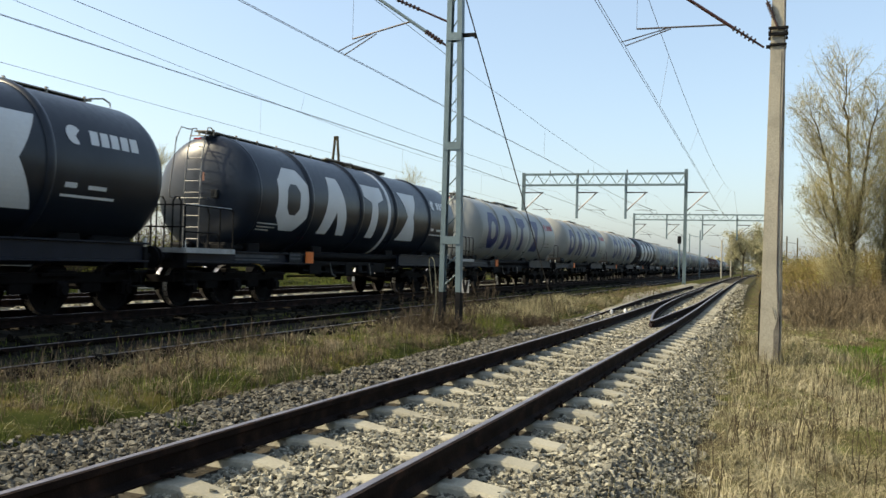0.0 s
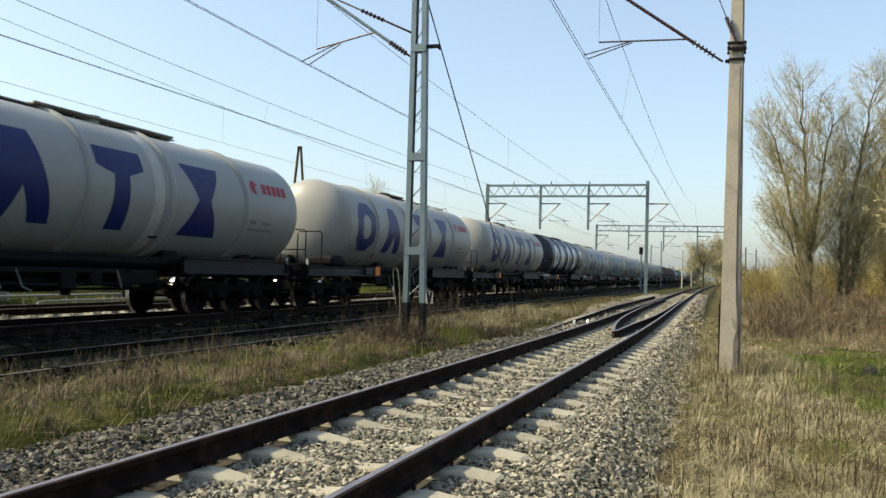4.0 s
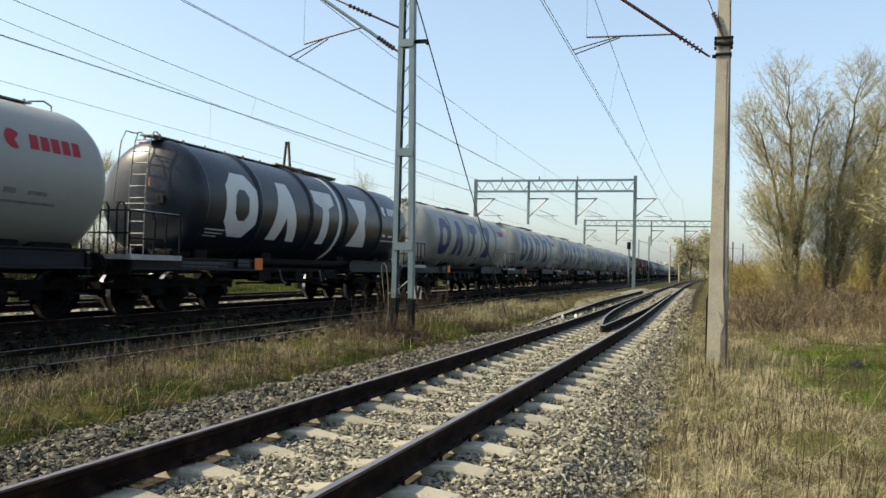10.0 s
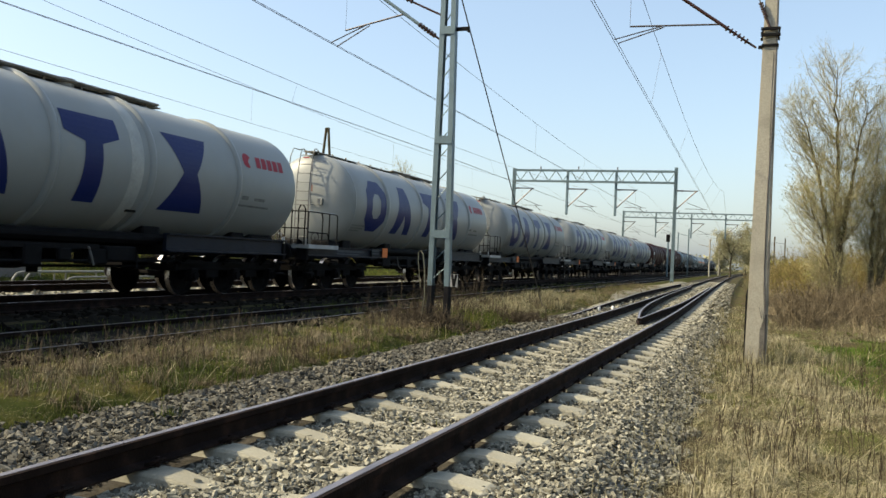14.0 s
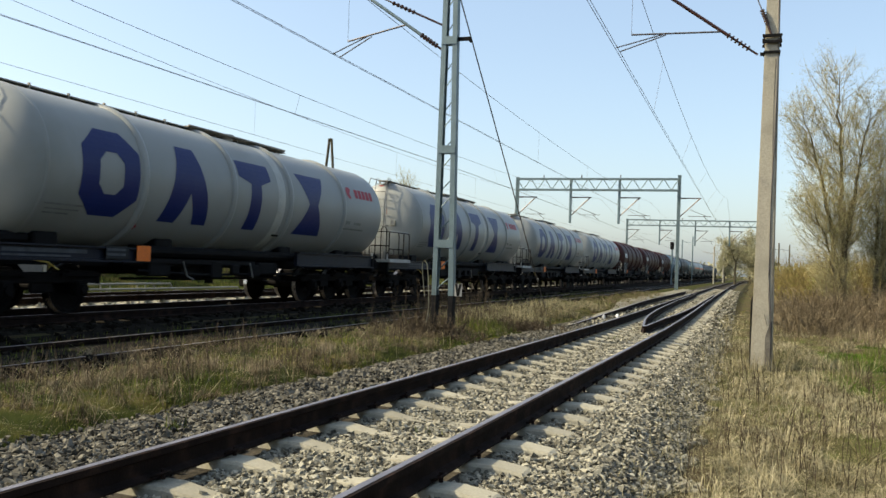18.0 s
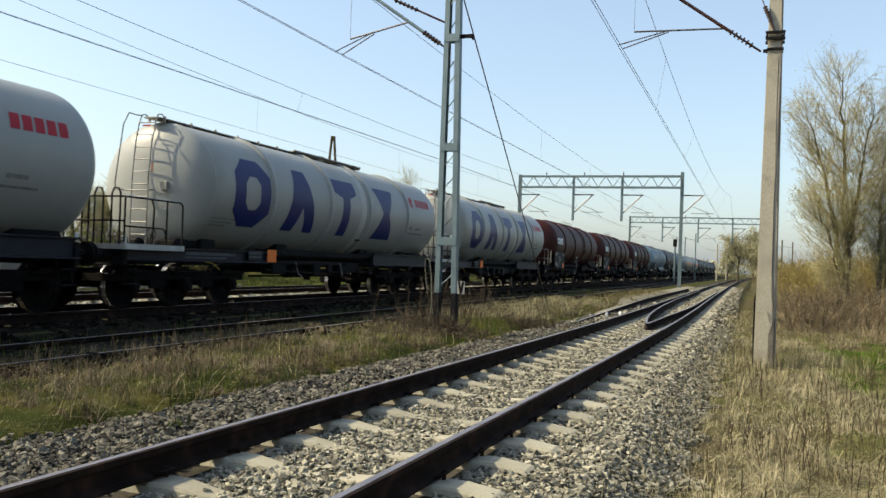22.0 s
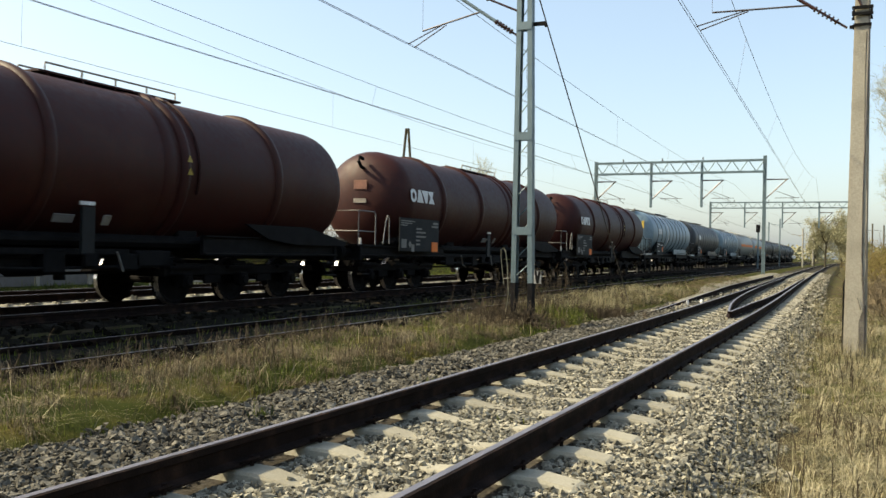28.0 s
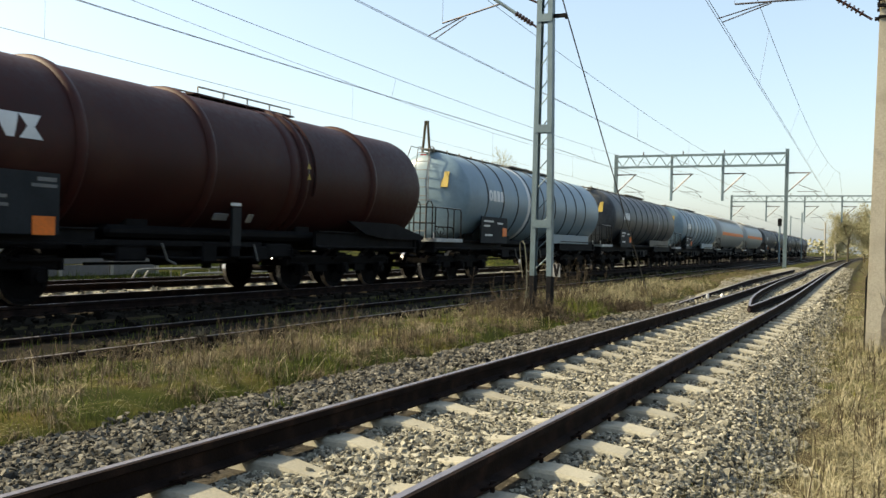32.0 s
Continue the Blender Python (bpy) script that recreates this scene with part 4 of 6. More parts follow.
    bars = [[(1.25, -0.3, 2.12), (1.25, 0.5, 2.12), (1.25, 0.58, 2.04), (1.25, 0.58, 1.24)], [(1.25, -0.3, 1.24), (1.25, -0.3, 2.12), (-1.25, -0.3, 2.12), (-1.25, -0.3, 1.24)], [(1.28, 0.95, 1.3), (1.28, 1.1, 1.9), (1.28, 1.2, 2.06), (1.28, 1.28, 2.0), (1.28, 1.3, 1.3)], [(1.25, -0.3, 1.6), (1.25, 0.58, 1.6)], [(1.25, -0.3, 1.6), (-1.25, -0.3, 1.6)]]
    for q in bars:
        part("railing", rods([q], 0.017, 6), "ladder_paint", w, "grey bent handrail")
    part("end_platform", boxes(((0, 0.35, 1.24), (2.5, 1.4, 0.05))), "dark_steel", w)
    for s in (-1, 1):
        part("cradle", boxes(((s * 0.7, 2.75, 1.36), (0.8, 1.2, 0.26)), bevel=0.1), "dark_steel", w)
    return w


def ringed_wagon(colour, stripe, label):
    w = thing("tank_wagon", label, "tank wagon", "freight train wagons")
    tank_body(w, colour, y0=1.95, dome=0.55)
    for k in range(9):
        rib(w, "tank_grey" if colour == "tank_blue" else colour, 3.3 + 1.35 * k, 0.05, 0.03)
    rib(w, "letter_white", stripe, 0.22, 0.008, name="level_stripe")
    for q in [octagon_ring(3.4, 3.7, 2.55, 2.9, 0.1)] + [[[(3.74 + 0.32 * k, 2.55), (4.0 + 0.32 * k, 2.55), (3.98 + 0.32 * k, 2.9), (3.76 + 0.32 * k, 2.9)]] for k in range(3)]:
        wrap("painted_mark", q, "letter_white", w)
    underframe(w, "dark_steel")
    running_gear(w)
    pl = part("data_board", boxes(((1.4, 3.9, 1.6), (0.03, 2.2, 0.85))), "panel_grey", w)
    text_bars(pl, [(3.0, 1.85, 0.8, 0.06), (3.0, 1.7, 0.5, 0.06), (4.1, 1.8, 0.5, 0.06), (3.1, 1.4, 0.6, 0.06)], plane=1.42)
    part("hazard_plate", boxes(((1.42, 4.75, 1.55), (0.012, 0.36, 0.28))), "orange", pl)
    end_platform(w)
    end_ladder(w, -0.48)
    walkway(w, 1.5, 12.6, 7.9, 12.4)
    part("warning_sheet", boxes(((0.72, 1.5, 3.1), (0.24, 0.03, 0.5), Matrix.Rotation(-0.25, 4, "X"))), "yellow", w)
    part("skirt", boxes(((1.22, 12.6, 1.42), (0.05, 5.2, 0.36)), bevel=0.01), colour, w)
    return w


def gas_wagon(label):
    w = thing("tank_wagon", label, "tank wagon", "freight train wagons")
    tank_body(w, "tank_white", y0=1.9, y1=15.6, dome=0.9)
    wrap("painted_stripe", [[(1.9, 2.45), (15.6, 2.45), (15.6, 2.72), (1.9, 2.72)]], "orange", w)
    bm = bmesh.new()
    q = [bm.verts.new((1.56 * math.cos(a), y, TANK_Z + 1.56 * math.sin(a))) for y in (2.4, 15.2) for a in np.linspace(0.9, math.pi - 0.9, 13)]
    for k in range(12):
        bm.faces.new((q[k], q[k + 1], q[k + 14], q[k + 13]))
    bmesh.ops.solidify(bm, geom=bm.faces[:], thickness=0.02)
    part("sun_shield", bm, "worn_white", w)
    underframe(w, "dark_steel")
    running_gear(w)
    end_platform(w)
    return w


def train():
    """The whole train, from the wagon that leads to the last one seen."""
    kinds = {
        "N": lambda: large_wagon("tank_navy", "letter_white", "letter_white", False, "dark navy six-axle tank wagon with white marks, ladder and platform"),
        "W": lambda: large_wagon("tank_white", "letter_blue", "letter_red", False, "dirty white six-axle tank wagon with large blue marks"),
        "M": lambda: large_wagon("tank_navy", "letter_white", "letter_white", True, "dark navy tank wagon with white marks and smooth end"),
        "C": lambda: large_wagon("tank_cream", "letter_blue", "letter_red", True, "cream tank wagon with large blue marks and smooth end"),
        "B": lambda: brown_wagon("rusty red-brown tank wagon with small white mark"),
        "L": lambda: ringed_wagon("tank_blue", 7.1, "pale blue tank wagon with dark rings and ladder"),
        "G": lambda: ringed_wagon("tank_grey", 11.5, "dark grey tank wagon with rings"),
        "S": lambda: gas_wagon("white gas tank wagon with an orange stripe"),
    }
    masters, out = {}, []
    for k, c in enumerate("MNWCCNWWWWWWBBBLGLSSGGGGG"):
        if c in masters:
            w = copy_thing(masters[c], Matrix())
        else:
            w = masters[c] = kinds[c]()
        out.append(w)
    return out


WAGONS = train()


# ---- overhead line ----
def lattice_mast():
    x, y = -5.78, 16.4
    m = thing("lattice_mast", "grey galvanised lattice mast on a black tarred base", "mast")
    z1 = 8.6
    outer = lambda s, z: (-6.03 + 0.003 * z) if s < 0 else (-5.566 - 0.0205 * z)
    for s in (-1, 1):
        bm = bmesh.new()
        sec = ((0, -0.08), (0.1, -0.08), (0.1, -0.066), (0.014, -0.066), (0.014, 0.066), (0.1, 0.066), (0.1, 0.08), (0, 0.08))
        rings = [[bm.verts.new((outer(s, z) - s * a, y + b, z)) for a, b in sec] for z in (0.56, z1)]
        for k in range(8):
            bm.faces.new((rings[0][k], rings[0][(k + 1) % 8], rings[1][(k + 1) % 8], rings[1][k]))
        bm.faces.new(rings[0])
        bm.faces.new(rings[1][::-1])
        bmesh.ops.recalc_face_normals(bm, faces=bm.faces[:])
        part("leg", bm, "galvanised", m)
        part("tarred_leg", boxes(((outer(s, 0.3) - s * 0.05, y, 0.22), (0.11, 0.17, 0.74)), bevel=0.008), "bitumen", m)
    z, k = 0.7, 0
    while z < z1 - 0.4:
        a, b = outer(-1, z) + 0.08, outer(1, z) - 0.08
        part("lacing_bar", rods([[(a, y + (0.06 if k % 2 else -0.06), z), (b, y + (0.06 if k % 2 else -0.06), z + 0.26)]], 0.012, 5), "galvanised", m)
        z += 0.4
        k += 1
    for z in (1.62, 3.505, 5.7):
        part("batten_plate", boxes((((outer(-1, z) + outer(1, z)) / 2, y - 0.087, z), (outer(1, z) - outer(-1, z) - 0.012, 0.012, 0.155))), "galvanised", m)
        part("batten_plate", boxes((((outer(-1, z) + outer(1, z)) / 2, y + 0.087, z), (outer(1, z) - outer(-1, z) - 0.012, 0.012, 0.155))), "galvanised", m)
    part("foundation", boxes(((x, y, -0.28), (0.6, 0.6, 0.24)), bevel=0.03), "bitumen", m)
    part("bracket", boxes(((-5.57, y, 5.73), (0.3, 0.06, 0.07)), ((-5.43, y, 5.71), (0.03, 0.08, 0.1))), "dark_steel", m)
    part("guy_wire", rods([[(-5.72, y, 6.7), (-5.68, 25.4, -0.25)]], 0.014, 5), "wire", m)
    part("sign", boxes(((-5.46, y - 0.1, 0.71), (0.15, 0.012, 0.25))), "sign_white", m, "small white sign with a black wedge")
    bm = bmesh.new()
    for q in (((-0.07, 0.12), (-0.018, 0.12), (0.0, 0.01), (0.018, 0.12), (0.07, 0.12), (0.025, -0.12), (-0.025, -0.12)),):
        bm.faces.new([bm.verts.new((-5.46 + a, y - 0.109, 0.71 + b)) for a, b in q])
    part("sign_mark", bm, "bitumen", m)
    return m


def insulator_string(m, a, d, f0, f1, r, rod_to):
    bm = bmesh.new()
    n = 6
    for k in range(n):
        c = a + d * (f0 + (f1 - f0) * k / (n - 1))
        rod(bm, [c, c + d.normalized() * 0.025], r, 10)
    rod(bm, [a, a + d * rod_to], 0.022, 8)
    part("insulator", bm, "porcelain", m)


def cantilever(m, x, y, z_low, z_high, tip_x, tip_z, cw_x, cw_z, tube, join=0.25):
    """A bracket arm that reaches to the left: insulators, a registration tube and two steady arms."""
    d = Vector((tip_x - x, 0, tip_z - z_low))
    a = Vector((x, y, z_low))
    part("bracket_tube", rods([[a + d * 0.2, a + d]], 0.034, 8), tube, m)
    insulator_string(m, a, d, 0.06, 0.19, 0.055, 0.21)
    top = a + d * 0.92
    if z_high:
        b = Vector((x, y, z_high))
        part("stay_tube", rods([[b + (top - b) * 0.3, top]], 0.018, 6), "wire", m)
        insulator_string(m, b, top - b, 0.3, 0.5, 0.045, 0.52)
    r0 = a + d * join
    r1 = Vector((cw_x + 0.28, y, cw_z + 0.27))
    part("registration_tube", rods([[r0, r1]], 0.018, 6), "wire", m)
    mid = r0.lerp(r1, 0.62)
    part("steady_arm", rods([[mid, (cw_x, y - 0.1, cw_z)]], 0.013, 5), "wire", m)
    part("steady_arm", rods([[mid + Vector((0, 0.1, 0)), (cw_x + 0.05, y + 0.1, cw_z - 0.03)]], 0.013, 5), "wire", m)
    part("drop_wire", rods([[r1, r1 + Vector((0, 0, 1.4))]], 0.004, 4), "wire", m)


def concrete_pole():
    x, y = 0.24, 17.5
    p = thing("concrete_pole", "weathered grey concrete line pole with a dark cracked edge", "pole")
    bm = bmesh.new()
    for z, w, dx in ((-0.9, 0.2, -0.038), (9.4, 0.091, 0.008)):
        for a, b in ((-1, -1), (1, -1), (1, 1), (-1, 1)):
            bm.verts.new((x + dx + a * w, y + b * w * 0.9, z))
    bm.verts.ensure_lookup_table()
    v = bm.verts
    for f in ((3, 2, 1, 0), (4, 5, 6, 7), (0, 1, 5, 4), (1, 2, 6, 5), (2, 3, 7, 6), (3, 0, 4, 7)):
        bm.faces.new([v[k] for k in f])
    bmesh.ops.bevel(bm, geom=bm.edges[:], offset=0.02, segments=2, affect="EDGES")
    part("shaft", bm, "pole_concrete", p)
    bm = bmesh.new()
    rr = random.Random(4)
    prev = None
    for k in range(60):
        z = -0.6 + k * 0.165
        f = (z + 0.9) / 10.3
        w, cx = 0.2 - 0.109 * f, x - 0.038 + 0.046 * f
        e = cx + w - 0.02
        q = cx + w - (0.13 if z < 0.1 else 0.09 if z < 0.3 else 0.035) + rr.uniform(-0.012, 0.012)
        cur = [bm.verts.new((q, y - w * 0.9 - 0.004, z)), bm.verts.new((e, y - w * 0.9 - 0.004, z))]
        if prev:
            bm.faces.new((prev[0], prev[1], cur[1], cur[0]))
        prev = cur
    crack = [(0.17, 0.25), (0.155, 0.55), (0.12, 0.9), (0.13, 1.5), (0.1, 2.3), (0.11, 3.2), (0.09, 4.4), (0.1, 5.3)]
    part("crack", rods([[(x - 0.038 + 0.046 * (q + 0.9) / 10.3 + a * 0.7, y - 0.9 * (0.2 - 0.109 * (q + 0.9) / 10.3) - 0.001, q) for a, q in crack], [(x + 0.05, y - 0.187, 0.28), (x - 0.01, y - 0.185, 0.5)]], 0.007, 4), "spalled", p)
    part("spalled_edge", bm, "spalled", p, "dark spalled and cracked concrete edge")
    for b in (-0.16, 0.16):
        part("clamp", boxes(((x - 0.01, y + b, 5.735), (0.35, 0.04, 0.06)), ((x - 0.01, y + b, 5.62), (0.35, 0.04, 0.06)), bevel=0.008), "dark_steel", p)
    for b in (-0.15, 0.14):
        part("clamp_bolt", rods([[(x + b, y - 0.2, 5.68), (x + b, y + 0.2, 5.68)]], 0.018, 6), "dark_steel", p)
    part("clamp", boxes(((x - 0.01, y, 5.43), (0.3, 0.3, 0.045)), ((x - 0.17, y, 5.425), (0.1, 0.05, 0.06))), "dark_steel", p)
    face = lambda z: y - 0.9 * (0.2 - 0.109 * (z + 0.9) / 10.3) - 0.012
    part("earth_wire", rods([[(x + a, face(z), z) for a, z in ((0.06, 9.0), (0.1, 5.2), (0.085, 4.0), (0.05, 2.6), (0.05, 1.2), (0.1, 0.55), (0.11, 0.0), (0.1, -0.5))]], 0.008, 5), "wire", p)
    part("cable_guard", rods([[(x - 0.24, y - 0.1, -0.55), (x - 0.235, y - 0.1, 0.72), (x - 0.2, y - 0.1, 0.85)]], 0.02, 6), "dark_steel", p)
    a, b = Vector((x - 0.02, y - 0.14, 5.74)), Vector((x - 0.62, y - 0.14, 7.3))
    part("stay_wire", rods([[a, b]], 0.012, 6), "wire", p)
    insulator_string(p, a, b - a, 0.14, 0.3, 0.045, 0.32)
    cantilever(p, x - 0.26, y, 5.42, None, -2.8, 7.45, -2.69, 5.66, "porcelain", 0.235)
    return p


mast = lattice_mast()
cantilever(mast, -6.0, 16.4, 5.52, 6.02, -8.4, 7.2, -8.42, 5.54, "galvanised", 0.34)
concrete_pole()


def gantry(y, xl, xr, z0, z1, drops, zdrop, label, arms):
    g = thing("line_gantry", label, "gantry", "line gantries")
    for x, top in ((xl, z1 + 0.15), (xr, z1 + 0.35)):
        bm = boxes(*[((x + a, y + b, top / 2 - 0.15), (0.07, 0.07, top + 0.3)) for a in (-0.1, 0.1) for b in (-0.1, 0.1)])
        for k in range(int(top / 0.5)):
            s = 1 if k % 2 else -1
            rod(bm, [(x - s * 0.1, y - 0.11, 0.5 * k), (x + s * 0.1, y - 0.11, 0.5 * k + 0.5)], 0.02, 4)
        box(bm, (x, y + 0.05, top / 2), (0.2, 0.06, top))
        part("post", bm, "galvanised", g)
    bm = bmesh.new()
    for b in (-0.3, 0.3):
        for z in (z0, z1):
            box(bm, ((xl + xr) / 2, y + b, z), (xr - xl, 0.09, 0.13))
    part("beam_chord", bm, "galvanised", g)
    n = int((xr - xl) / 0.62)
    for k in range(n):
        a, b = xl + (xr - xl) * k / n, xl + (xr - xl) * (k + 1) / n
        s = (z0, z1) if k % 2 else (z1, z0)
        part("beam_lacing", rods([[(a, y - 0.3, s[0]), (b, y - 0.3, s[1])]], 0.035, 4), "galvanised", g)
    for x in drops:
        part("drop_post", boxes(((x, y, (zdrop + z1) / 2), (0.2, 0.2, z1 - zdrop)), bevel=0.02), "galvanised", g)
    for x, s in arms:
        arm = part("bracket_tube", rods([[(x + s * 0.1, y, 6.0), (x + s * 1.7, y, 7.55)], [(x + s * 0.1, y, 7.55), (x + s * 1.8, y, 7.55)]], 0.055, 6), "wire", g)
        part("registration_tube", rods([[(x + s * 0.9, y, 6.6), (x + s * 2.3, y, 6.05)], [(x + s * 0.8, y, 6.05), (x + s * 2.6, y, 6.05)], [(x + s * 2.0, y, 6.05), (x + s * 2.5, y, 5.6)]], 0.022, 5), "wire", g)
        part("insulator", rods([[(x + s * 0.1, y, 7.55), (x + s * 0.6, y, 7.55)]], 0.06, 8), "porcelain", g)
    for k in range(3):
        a = xl + (xr - xl) * (0.17 + 0.24 * k)
        part("insulator", rods([[(a, y, z1 + 0.05), (a, y, z1 + 0.35)]], 0.05, 6), "porcelain", g)
    return g


gantry(75.0, -19.9, -5.95, 8.2, 9.15, (-15.1, -10.9), 5.3, "grey lattice gantry carrying overhead wires over four tracks", ((-19.9, 1), (-15.1, 1), (-10.9, 1), (-5.95, 1)))
gantry(130.0, -17.6, 1.6, 8.2, 9.0, (-12.9, -7.9, -3.2), 5.4, "distant grey lattice gantry over the tracks", ((-17.6, 1), (-12.9, 1), (-7.9, 1), (-3.2, 1)))


def overhead_wire(label, supports, z_contact, z_top, sag, twin=0.05, shift=(0, 0, 0), stagger=()):
    """One track's overhead line: contact wires, carrying rope and droppers. supports: (y, x) in order."""
    w = thing("overhead_line", label, "overhead wire", "overhead lines")
    sup = sorted(supports)
    xs = lambda y: float(np.interp(y, [a for a, _ in sup], [b for _, b in sup]))
    off = lambda y: float(np.interp(y, (-40, 17.5, 75), shift))
    low = sorted(stagger) or sup
    xl = lambda y: float(np.interp(y, [a for a, _ in low], [b for _, b in low]))
    ends = [a for a, _ in sup]
    for d in ((-twin / 2, twin / 2) if twin else (0,)):
        part("contact_wire", rods([[(xl(y) + d, y, z_contact) for y, _ in low]], 0.006, 5), "wire", w)
    rope, drops = [], []
    for a, b in zip(ends, ends[1:]):
        for k in range(17):
            t = k / 16
            z = z_top - 4 * sag * t * (1 - t)
            if k < 16 or b == ends[-1]:
                rope.append((xs(a + (b - a) * t) + off(a + (b - a) * t), a + (b - a) * t, z))
            if k % 3 == 2 and a + (b - a) * t < 74:
                y = a + (b - a) * t
                drops.append([(xs(y) + off(y), y, z), (xl(y), y, z_contact)])
    part("carrying_rope", rods([rope], 0.007, 5), "wire", w)
    for q in drops:
        part("dropper", rods([q], 0.0035, 4), "wire", w)
    return w


overhead_wire("thin overhead wires above the near track", [(-40, -2.5), (17.5, -2.69), (75, -2.9), (130, -3.4), (190, -3.6)], 5.66, 7.55, 1.05, shift=(0.0, 0.13, 0.8))
overhead_wire("thin overhead wires above the overgrown middle track", [(-40, -8.2), (16.4, -8.42), (75, -8.3), (130, -8.5), (190, -8.5)], 5.54, 7.2, 0.5)
overhead_wire("thin overhead wires above the train", [(-31, -12.3), (22 - 53 + 106, -12.45), (130, -12.4), (190, -12.5)], 5.38, 7.4, 1.48, stagger=[(-31, -13.0), (12, -12.82), (34, -12.14), (75, -12.1), (130, -12.6), (190, -12.5)])
overhead_wire("thin overhead wires above the track behind the train", [(-65, -16.8), (5, -16.9), (75, -16.9), (130, -16.9), (190, -17)], 5.6, 7.62, 0.87, twin=0)


def timber_pole(x, y, z0, h):
    p = thing("timber_pole", "dark A-shaped timber line pole behind the train", "pole")
    for s in (-1, 1):
        part("leg", rods([[(x + s * 0.95, y, z0 - 0.4), (x + s * 0.09, y, z0 + h)]], 0.1, 8), "bark", p)
    part("crosspiece", rods([[(x - 0.35, y, z0 + h * 0.62), (x + 0.35, y, z0 + h * 0.62)]], 0.07, 6), "bark", p)
    part("cap", boxes(((x, y, z0 + h + 0.02), (0.3, 0.24, 0.1))), "bark", p)


timber_pole(-30, 58.2, 1.3, 9.0)


def far_pole(x, y, h, mat="galvanised", head=False):
    p = thing("signal_post" if head else "line_post", "distant slim railway " + ("signal post" if head else "line post"), "pole", "distant posts")
    part("post", rods([[(x, y, -0.5), (x, y, h)]], 0.12, 8), mat, p)
    if head:
        part("signal_head", boxes(((x, y - 0.15, h - 0.4), (0.5, 0.3, 1.0)), bevel=0.06), "bitumen", p)
        part("signal_hood", boxes(((x, y - 0.4, h - 0.2), (0.3, 0.25, 0.05))), "bitumen", p)
    else:
        part("arm", rods([[(x, y, h - 1.2), (x - 1.8, y, h - 0.9)]], 0.04, 6), mat, p)


for q in ((-10.2, 120, 5.4, "galvanised", True), (-10.4, 165, 8.2, "galvanised", False), (-5.6, 186, 8.4, "pole_concrete", False), (-13.8, 186, 8.4, "galvanised", False), (-6.0, 150, 6.0, "pole_concrete", False), (4.2, 160, 7.2, "bark", False), (7.0, 190, 8.0, "bark", False)):
    far_pole(*q)


# ---- vegetation ----
def prisms(name, P0, P1, R0, R1, mat, parent=None, sides=3, pointed=False):
    """Many tapered bars in one mesh; pointed ones end in a tip."""
    P0, P1 = np.asarray(P0, float), np.asarray(P1, float)
    n = len(P0)
    d = P1 - P0
    d /= np.maximum(np.linalg.norm(d, axis=1), 1e-6)[:, None]
    ref = np.where(np.abs(d[:, 2:3]) < 0.9, np.array([[0, 0, 1.0]]), np.array([[1.0, 0, 0]]))
    a = np.cross(d, ref)
    a /= np.linalg.norm(a, axis=1)[:, None]
    b = np.cross(a, d)
    ang = 2 * np.pi * np.arange(sides) / sides
    off = a[:, None] * np.cos(ang)[None, :, None] + b[:, None] * np.sin(ang)[None, :, None]
    if pointed:
        V = np.concatenate([P0[:, None] + off * np.asarray(R0)[:, None, None], P1[:, None]], 1).reshape(-1, 3)
        k = np.arange(sides)
        f = np.stack([k, (k + 1) % sides, np.full(sides, sides)], -1)
        return raw(name, V, (f[None] + (sides + 1) * np.arange(n)[:, None, None]).reshape(-1, 3), mat, parent)
    V = np.concatenate([P0[:, None] + off * np.asarray(R0)[:, None, None], P1[:, None] + off * np.asarray(R1)[:, None, None]], 1).reshape(-1, 3)
    k = np.arange(sides)
    f = np.stack([k, (k + 1) % sides, (k + 1) % sides + sides, k + sides], -1)
    F = (f[None] + 2 * sides * np.arange(n)[:, None, None]).reshape(-1, 4)
    return raw(name, V, F, mat, parent)


def grow(rng, base, height, lean=(0, 0), levels=5, first=0.28, split=(3, 5), spread=0.5, up=0.35, r0=0.2, wiggle=0.12, twigs=7, twig_len=0.5):
    """Segments of a tree by repeated branching: (limbs, twigs), each as lists of p0, p1, r0, r1."""
    limbs, fine = [], []
    def limb(p, d, length, r, level):
        n = 4 if level < 2 else 3
        for k in range(n):
            q = p + d * (length / n)
            r2 = r * (1 - 0.5 / n)
            (limbs if level < levels - 1 else fine).append((p, q, r, r2))
            if level < levels and (level > 0 or k >= 1):
                for _ in range(rng.integers(*split) if level < levels - 1 else twigs // n + 1):
                    ax = rng.normal(size=3)
                    ax -= ax.dot(d) * d
                    ax /= np.linalg.norm(ax)
                    s = spread * rng.uniform(0.6, 1.3)
                    nd = d * math.cos(s) + ax * math.sin(s) + np.array([0, 0, up * rng.uniform(0.3, 1)])
                    nd /= np.linalg.norm(nd)
                    if level + 1 >= levels:
                        e = q + nd * twig_len * rng.uniform(0.5, 1.3)
                        fine.append((q, e, max(r2 * 0.5, 0.009), 0.004))
                    elif rng.uniform() < 0.75:
                        limb(p + (q - p) * rng.uniform(0.3, 1), nd, length * rng.uniform(0.42, 0.68), r2 * rng.uniform(0.4, 0.62), level + 1)
            p, r = q, r2
            d = d + rng.normal(size=3) * wiggle + np.array([0, 0, up * 0.12])
            d /= np.linalg.norm(d)
    d0 = np.array([lean[0], lean[1], 1.0])
    limb(np.array(base, float), d0 / np.linalg.norm(d0), height * 0.62, r0, 0)
    return limbs, fine


